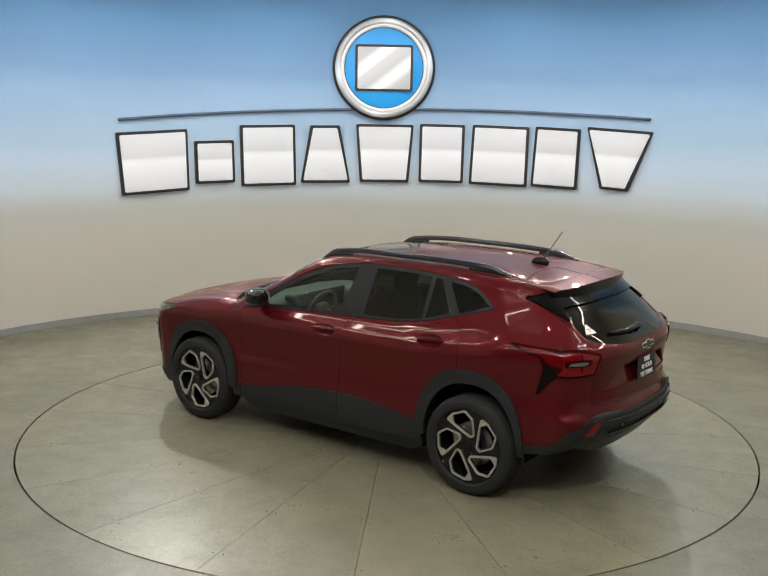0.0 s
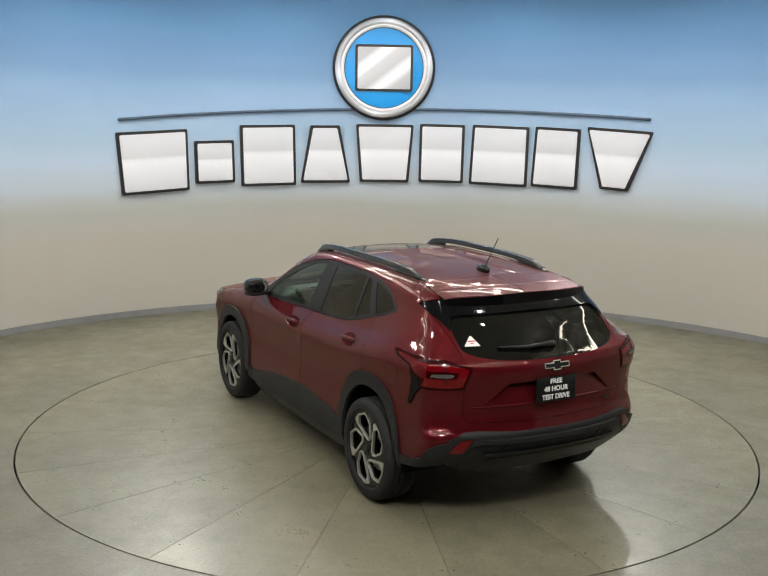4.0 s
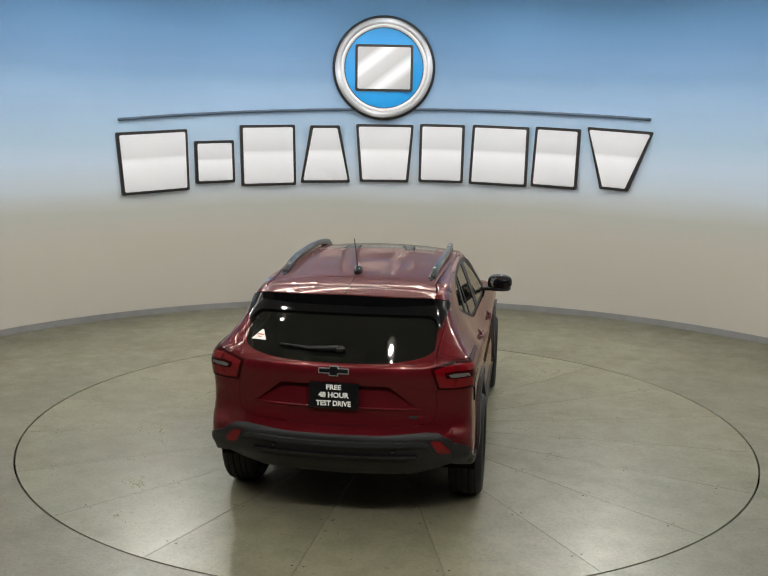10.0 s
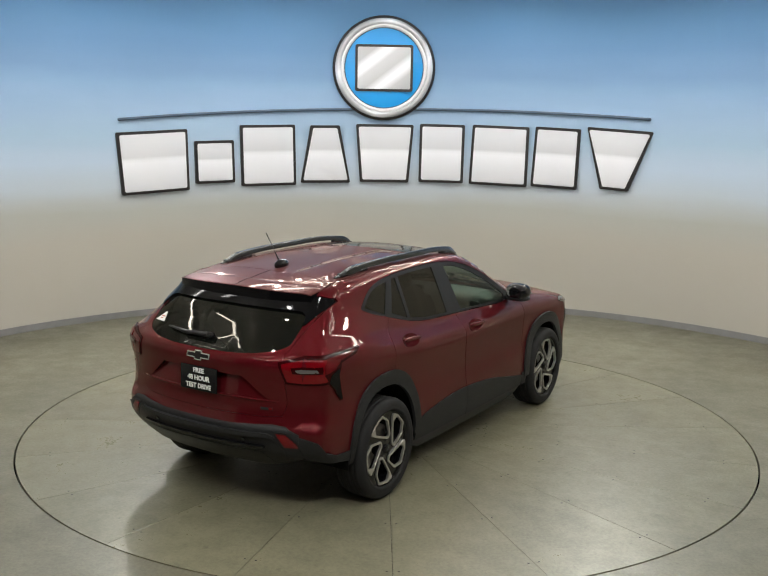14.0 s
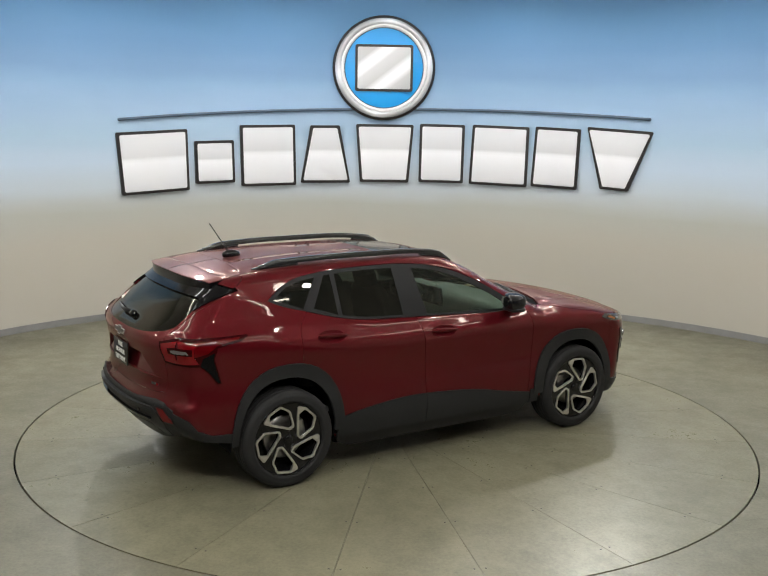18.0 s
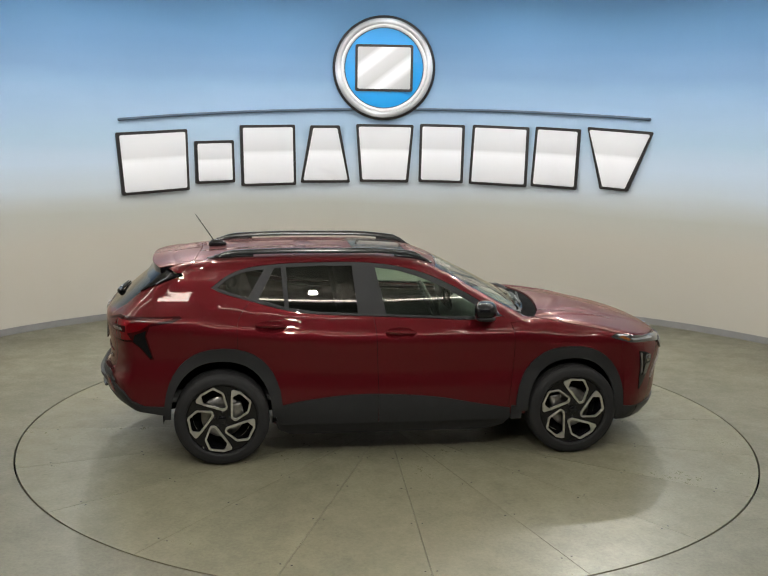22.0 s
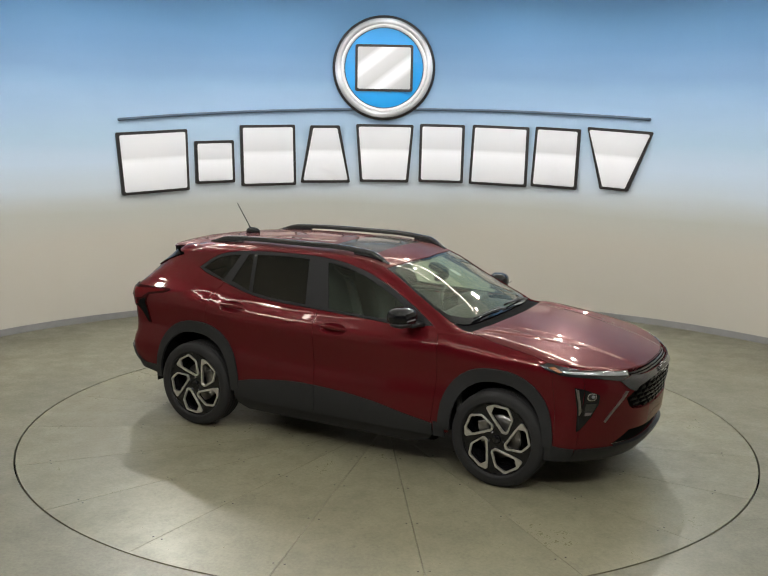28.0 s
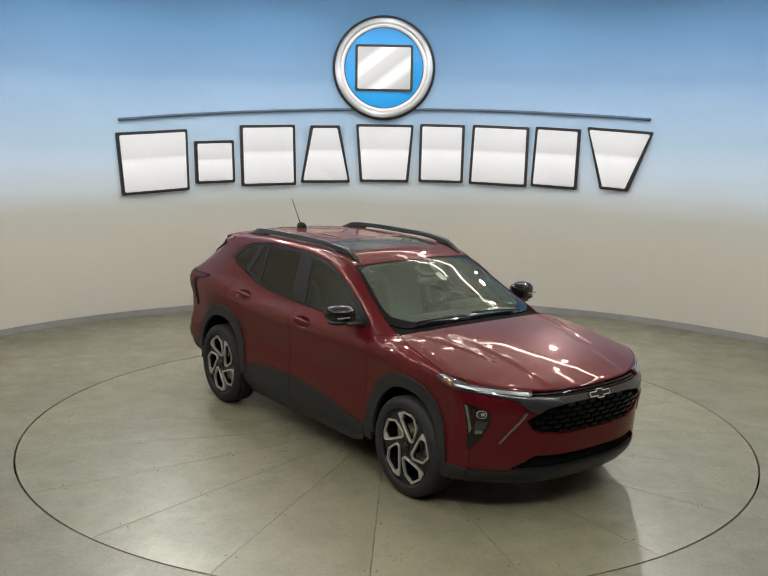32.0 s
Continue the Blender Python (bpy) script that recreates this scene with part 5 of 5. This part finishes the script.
# roof rails, aerial, mirrors
for s in (1, -1):
    path = []
    for x in np.linspace(0.27, -1.45, 36):
        u = (0.27 - x) / 1.72
        y = float(np.interp(x, [-1.45, -1.0, -0.4, 0.27], [0.505, 0.530, 0.540, 0.510]))
        zr = float(lift("T", [x], [y])[0][2])
        rise = 0.036 * smooth(0.0, 0.10, u) * smooth(1.0, 0.88, u)
        path.append(((x, s * y, zr + float(rise) - 0.002), 0.55 + 0.45 * float(smooth(0.0, 0.06, u) * smooth(1.0, 0.92, u))))
    rail = place("roof_rail", sweep("roof_rail", M["rail"], path, [(-0.022, -0.018), (0.022, -0.018), (0.021, 0.006), (0.012, 0.019), (-0.012, 0.019), (-0.021, 0.006)]), car, None, "satin black roof rail")
    rail.data.set_sharp_from_angle(angle=radians(50))
    for i, j in ((1, 7), (28, 35)):
        foot = [((p[0][0], p[0][1], float(lift("T", [p[0][0]], [p[0][1]])[0][2]) + 0.008), 1.0) for p in path[i:j]]
        place("rail_foot", sweep("rail_foot", M["rail"], foot, [(-0.023, -0.014), (0.023, -0.014), (0.018, 0.014), (-0.018, 0.014)]), rail)
base = place("aerial", blob("aerial", M["gloss"], (0.145, 0.062, 0.075), 2.1, 20), car, pose(-1.385, 0.0, 1.545), "black stub aerial on the roof")
place("aerial_mast", sweep("aerial_mast", M["black"], [((-1.405, 0, 1.56), 1.6), ((-1.44, 0, 1.615), 1.0), ((-1.555, 0, 1.785), 0.8)], circle(0.0042, 6)), base, base.matrix_basis.inverted(), "thin black aerial mast")
for s in (1, -1):
    bm = bmesh.new()
    bmesh.ops.create_uvsphere(bm, u_segments=28, v_segments=16, radius=1)
    for v in bm.verts:
        x, y, z = v.co
        n = (abs(x) ** 2.7 + abs(y) ** 2.7 + abs(z) ** 2.7) ** (1 / 2.7)
        x, y, z = x / n, y / n, z / n
        taper = 1.0 - 0.16 * (y + 1) / 2
        v.co = Vector((x * 0.098 * (1.0 if x > 0 else 0.75) - 0.03 * (y + 1) / 2, s * y * 0.108, z * 0.076 * taper + 0.006 * y))
    mir = place("door_mirror", from_bm("door_mirror", bm, M["gloss"]), car, pose(0.615, s * 0.925, 1.160, 0, 0, s * 6), "gloss black door mirror")
    lower = place("mirror_foot", sweep("mirror_foot", M["black"], [((0.685, s * 0.775, 1.088), 1.0), ((0.665, s * 0.83, 1.092), 0.9), ((0.640, s * 0.90, 1.100), 1.3)], [(-0.045, -0.014), (0.045, -0.014), (0.040, 0.014), (-0.040, 0.014)]), mir, mir.matrix_basis.inverted())
    place("mirror_skirt", blob("mirror_skirt", M["black"], (0.150, 0.195, 0.050), 2.8, 20), mir, pose(-0.006, 0, -0.052))
    place("mirror_glass", prism("mirror_glass", M["chrome"], rounded(0.15, 0.14, 0.078, 0.030), 0.003), mir, pose(-0.078, 0, 0.004, 0, 0, 90))
    place("mirror_lamp", box("mirror_lamp", M["clear_lens"], (0.006, 0.10, 0.010), 0.002), mir, pose(0.088, s * 0.02, -0.012))
    # wipers on the windshield
for y0, y1 in ((0.46, -0.02), (-0.10, -0.52)):
    pts = [(0.99 - 0.10 * abs(y) * 0.9, y) for y in np.linspace(y0, y1, 6)]
    P = [on_skin("T", x + 0.045, y, 0.014).translation for x, y in pts]
    wp = place("wiper_blade", sweep("wiper_blade", M["black"], [(p, 1) for p in P], circle(0.007, 6)), car, None, "black windshield wiper at rest")
    Q = [on_skin("T", x + 0.045 + 0.05 * (1 - i / 5), y, 0.022).translation for i, (x, y) in enumerate(pts)]
    place("wiper_arm", sweep("wiper_arm", M["black"], [(p, 1.2 - 0.1 * i) for i, p in enumerate(Q)], circle(0.008, 6)), wp)


# ---- wheels ----
def wheel_meshes():
    d = {}
    tread = [(0.338, 0.100), (0.347, 0.090)]
    for y in (0.062, 0.022, -0.022, -0.062):
        tread += [(0.352, y + 0.012), (0.3515, y + 0.005), (0.344, y + 0.004), (0.344, y - 0.004), (0.3515, y - 0.005), (0.352, y - 0.012)]
    tread += [(0.347, -0.090), (0.338, -0.100)]
    prof = [(0.262, 0.088), (0.265, 0.102), (0.273, 0.110), (0.283, 0.1135), (0.286, 0.1125), (0.300, 0.1145), (0.318, 0.112), (0.330, 0.106)] + tread + [(0.318, -0.112), (0.285, -0.113), (0.256, -0.102), (0.25, -0.09), (0.25, 0.06)]
    d["tyre"] = lathe("tyre", M["rubber"], prof, 72)
    d["rim"] = lathe("rim", M["gloss"], [(0.264, 0.092), (0.261, 0.098), (0.257, 0.094), (0.250, 0.070), (0.228, 0.020), (0.222, -0.05), (0.225, -0.09)], 64)
    d["disc"] = lathe("brake_disc", M["steel"], [(0.06, 0.0), (0.09, 0.004), (0.155, 0.004), (0.158, 0.0), (0.158, -0.016), (0.06, -0.016)], 48)
    d["back"] = lathe("wheel_back", M["dark"], [(0.001, -0.045), (0.222, -0.045)], 32)
    # one machined loop and the hole in it, as it stands at the top, then laid at the spoke's angle
    ring_out = [(-0.078, 0.200), (-0.072, 0.214), (-0.024, 0.233), (0.070, 0.226), (0.082, 0.217), (0.111, 0.156), (0.111, 0.142), (0.082, 0.054), (0.070, 0.045), (0.046, 0.045), (0.036, 0.051), (-0.044, 0.150)]
    ring_in = [(-0.036, 0.172), (-0.022, 0.209), (-0.014, 0.213), (0.060, 0.208), (0.067, 0.203), (0.093, 0.152), (0.093, 0.143), (0.069, 0.069), (0.063, 0.064), (0.053, 0.065), (0.046, 0.070)]
    lay = lambda pts: [(-(x * math.cos(radians(-41)) - z * math.sin(radians(-41))), x * math.sin(radians(-41)) + z * math.cos(radians(-41))) for x, z in pts]
    loop, inner = ([(x * 1.075, z * 1.075) for x, z in lay(ring)] for ring in (ring_out, shrink(ring_in, -0.0055)))
    d["loop"] = prism("spoke_loop", M["machined"], loop, 0.020, [inner], bevel=0.0022)
    rot = lambda pts, a: [(x * math.cos(a) - z * math.sin(a), x * math.sin(a) + z * math.cos(a)) for x, z in pts]
    holes = [rot(shrink(inner, -0.001), math.radians(72 * i)) for i in range(5)]
    d["face"] = prism("spoke_plate", M["gloss"], oval(0, 0, 0.256, 0.256, 2, 60), 0.022, holes, step=0.06)
    d["cap"] = lathe("hub_cap", M["gloss"], [(0.0005, 0.010), (0.022, 0.009), (0.030, 0.004), (0.032, -0.01)], 24)
    d["nut"] = lathe("wheel_nut", M["gunmetal"], [(0.0005, 0.008), (0.007, 0.007), (0.0095, 0.0)], 8)
    d["caliper"] = box("brake_caliper", M["steel"], (0.085, 0.06, 0.16), 0.015)
    return d


W = wheel_meshes()


def wheel(x, s, turn):
    m = pose(x, s * 0.785, 0.352, 0, 0, 0 if s > 0 else 180)
    t = place("wheel", W["tyre"], car, m, "black tyre on a black and machined alloy wheel")
    place("rim", W["rim"], t)
    place("brake_disc", W["disc"], t, pose(0, 0.01, 0))
    place("wheel_back", W["back"], t)
    place("brake_caliper", W["caliper"], t, pose((0.115 if x < 0 else -0.115) * s, 0.012, 0.03, 0, 12, 0))
    place("spoke_plate", W["face"], t, pose(0, 0.086, 0, 0, turn, 0))
    for i in range(5):
        place("spoke_loop", W["loop"], t, pose(0, 0.098, 0, 0, turn - 72 * i, 0))
        a = math.radians(72 * i + 20 - turn)
        place("wheel_nut", W["nut"], t, pose(0.057 * math.cos(a), 0.087, 0.057 * math.sin(a)))
    place("hub_cap", W["cap"], t, pose(0, 0.092, 0))


for x, s, turn in ((1.35, -1, 41), (-1.35, -1, 2), (1.35, 1, 14), (-1.35, 1, -5)):
    wheel(x, s, turn)
    v = [(r * math.cos(a), y, r * math.sin(a)) for a in np.linspace(-0.12, math.pi + 0.12, 26) for r, y in ((0.43, 0.085), (0.425, -0.29), (0.001, -0.30))]
    f = [(3 * i + j, 3 * i + j + 1, 3 * i + j + 4, 3 * i + j + 3) for i in range(25) for j in range(2)]
    place("wheel_liner", mesh("wheel_liner", v, f, M["dark"], True), car, pose(x, s * 0.77, 0.37, 0, 0, 0 if s > 0 else 180))

# ---- underbody and cabin ----
place("underbody", box("underbody", M["dark"], (3.50, 1.12, 0.10), 0.03), car, pose(0.05, 0, 0.36), "dark underbody")
place("underbody_side", box("underbody_side", M["dark"], (1.75, 1.56, 0.10), 0.03), car, pose(-0.05, 0, 0.262))
place("cabin_floor", box("cabin_floor", M["trim"], (2.75, 1.40, 0.04), 0.01), car, pose(-0.45, 0, 0.46))
place("boot_floor", box("boot_floor", M["trim"], (0.75, 1.15, 0.04), 0.01), car, pose(-1.65, 0, 0.80))
place("firewall", box("firewall", M["trim"], (0.04, 1.42, 0.55), 0.01), car, pose(0.98, 0, 0.72))
panel("headliner", car, M["headliner"], both([(0.26, 0.0), (0.24, 0.50), (-0.4, 0.53), (-1.35, 0.49), (-1.42, 0.0)]), "T", off=-0.055, flange=0, step=0.12, label="pale grey headliner")


def seat(y):
    s = place("seat_cushion", blob("seat_cushion", M["fabric"], (0.52, 0.50, 0.20), 4), car, pose(0.02, y, 0.66, 0, -6, 0), "dark cloth front seat")
    place("seat_back", blob("seat_back", M["fabric"], (0.16, 0.50, 0.66), 3.6), s, pose(-0.30, 0, 0.38, 0, -10, 0))
    place("head_rest", blob("head_rest", M["fabric"], (0.10, 0.27, 0.19), 3.2), s, pose(-0.375, 0, 0.74, 0, -10, 0))
    place("seat_bolster", blob("seat_bolster", M["fabric"], (0.20, 0.09, 0.50), 3), s, pose(-0.26, 0.21, 0.36, 0, -10, 0))
    place("seat_bolster", blob("seat_bolster", M["fabric"], (0.20, 0.09, 0.50), 3), s, pose(-0.26, -0.21, 0.36, 0, -10, 0))


seat(0.36)
seat(-0.36)
bench = place("rear_seat", blob("rear_seat", M["fabric"], (0.50, 1.28, 0.20), 5), car, pose(-0.86, 0, 0.70, 0, -5, 0), "dark cloth rear bench seat")
place("bench_back", blob("bench_back", M["fabric"], (0.16, 1.26, 0.62), 5), bench, pose(-0.28, 0, 0.34, 0, -14, 0))
for y in (0.38, 0.0, -0.38):
    place("head_rest", blob("head_rest", M["fabric"], (0.09, 0.25, 0.15), 3.2), bench, pose(-0.37, y, 0.66, 0, -14, 0))
dash = place("dashboard", blob("dashboard", M["trim"], (0.52, 1.40, 0.30), 5), car, pose(0.80, 0, 0.935), "dark grey dashboard")
place("instrument_hood", blob("instrument_hood", M["trim"], (0.20, 0.36, 0.12), 4), dash, pose(-0.20, 0.37, 0.14))
place("screen", box("screen", M["gloss"], (0.02, 0.52, 0.16), 0.008), dash, pose(-0.265, 0.20, 0.12, 0, -8, 0))
place("air_vent", blob("air_vent", M["black"], (0.05, 0.11, 0.10), 3), dash, pose(-0.25, -0.55, 0.06))
place("centre_console", blob("centre_console", M["trim"], (0.95, 0.24, 0.26), 5), car, pose(0.28, 0, 0.62))
wheel_rim = []
for i in range(40):
    a = 2 * math.pi * i / 40
    for j in range(8):
        b = 2 * math.pi * j / 8
        r = 0.172 + 0.015 * math.cos(b)
        wheel_rim.append((0.015 * math.sin(b), r * math.cos(a), r * math.sin(a)))
faces = [(i * 8 + j, ((i + 1) % 40) * 8 + j, ((i + 1) % 40) * 8 + (j + 1) % 8, i * 8 + (j + 1) % 8) for i in range(40) for j in range(8)]
st = place("steering_wheel", mesh("steering_wheel", wheel_rim, faces, M["trim"], True), car, pose(0.42, 0.37, 1.00, 0, -24, 0), "dark grey steering wheel")
place("steering_boss", blob("steering_boss", M["trim"], (0.07, 0.15, 0.13), 3), st)
for a in (0, 180, 270):
    place("steering_spoke", box("steering_spoke", M["gunmetal"], (0.016, 0.13, 0.035), 0.006), st, pose(0, 0.10 * math.cos(radians(a)), 0.10 * math.sin(radians(a)), a))
rv = on_skin("T", 0.52, 0.0, -0.085)
place("rear_view_mirror", blob("rear_view_mirror", M["black"], (0.05, 0.24, 0.07), 3), car, Matrix.Translation(rv.translation))
place("sensor_pod", blob("sensor_pod", M["black"], (0.16, 0.16, 0.05), 3), car, Matrix.Translation(on_skin("T", 0.47, 0.0, -0.04).translation) @ pose(0, 0, 0, 0, 22, 0))
place("price_tag", box("price_tag", M["sticker"], (0.05, 0.002, 0.10), 0), car, on_skin("T", 0.58, 0.06, -0.012), "small white paper tag behind the windshield")


# ---- how the turntable and the car turn ----
def motions():
    turns = TURNS
    dx, dy = -0.0157, 0.0249
    walk(turntable, [(t, pose(0, 0, 0, 0, 0, a)) for t, a in turns])
    walk(car, [(t, pose(0, 0, 0, 0, 0, a) @ pose(dx, dy, 0)) for t, a in turns])


TURNS = ((0, 143.48), (2, 131.23), (4, 118.85), (6, 106.72), (8, 94.53), (10, 82.27), (12, 70.08), (14, 58.04), (16, 45.41), (18, 32.9), (20, 20.76),
         (22, 8.77), (24, -3.45), (26, -15.79), (28, -28.15), (30, -40.34), (32, -52.67))
motions()
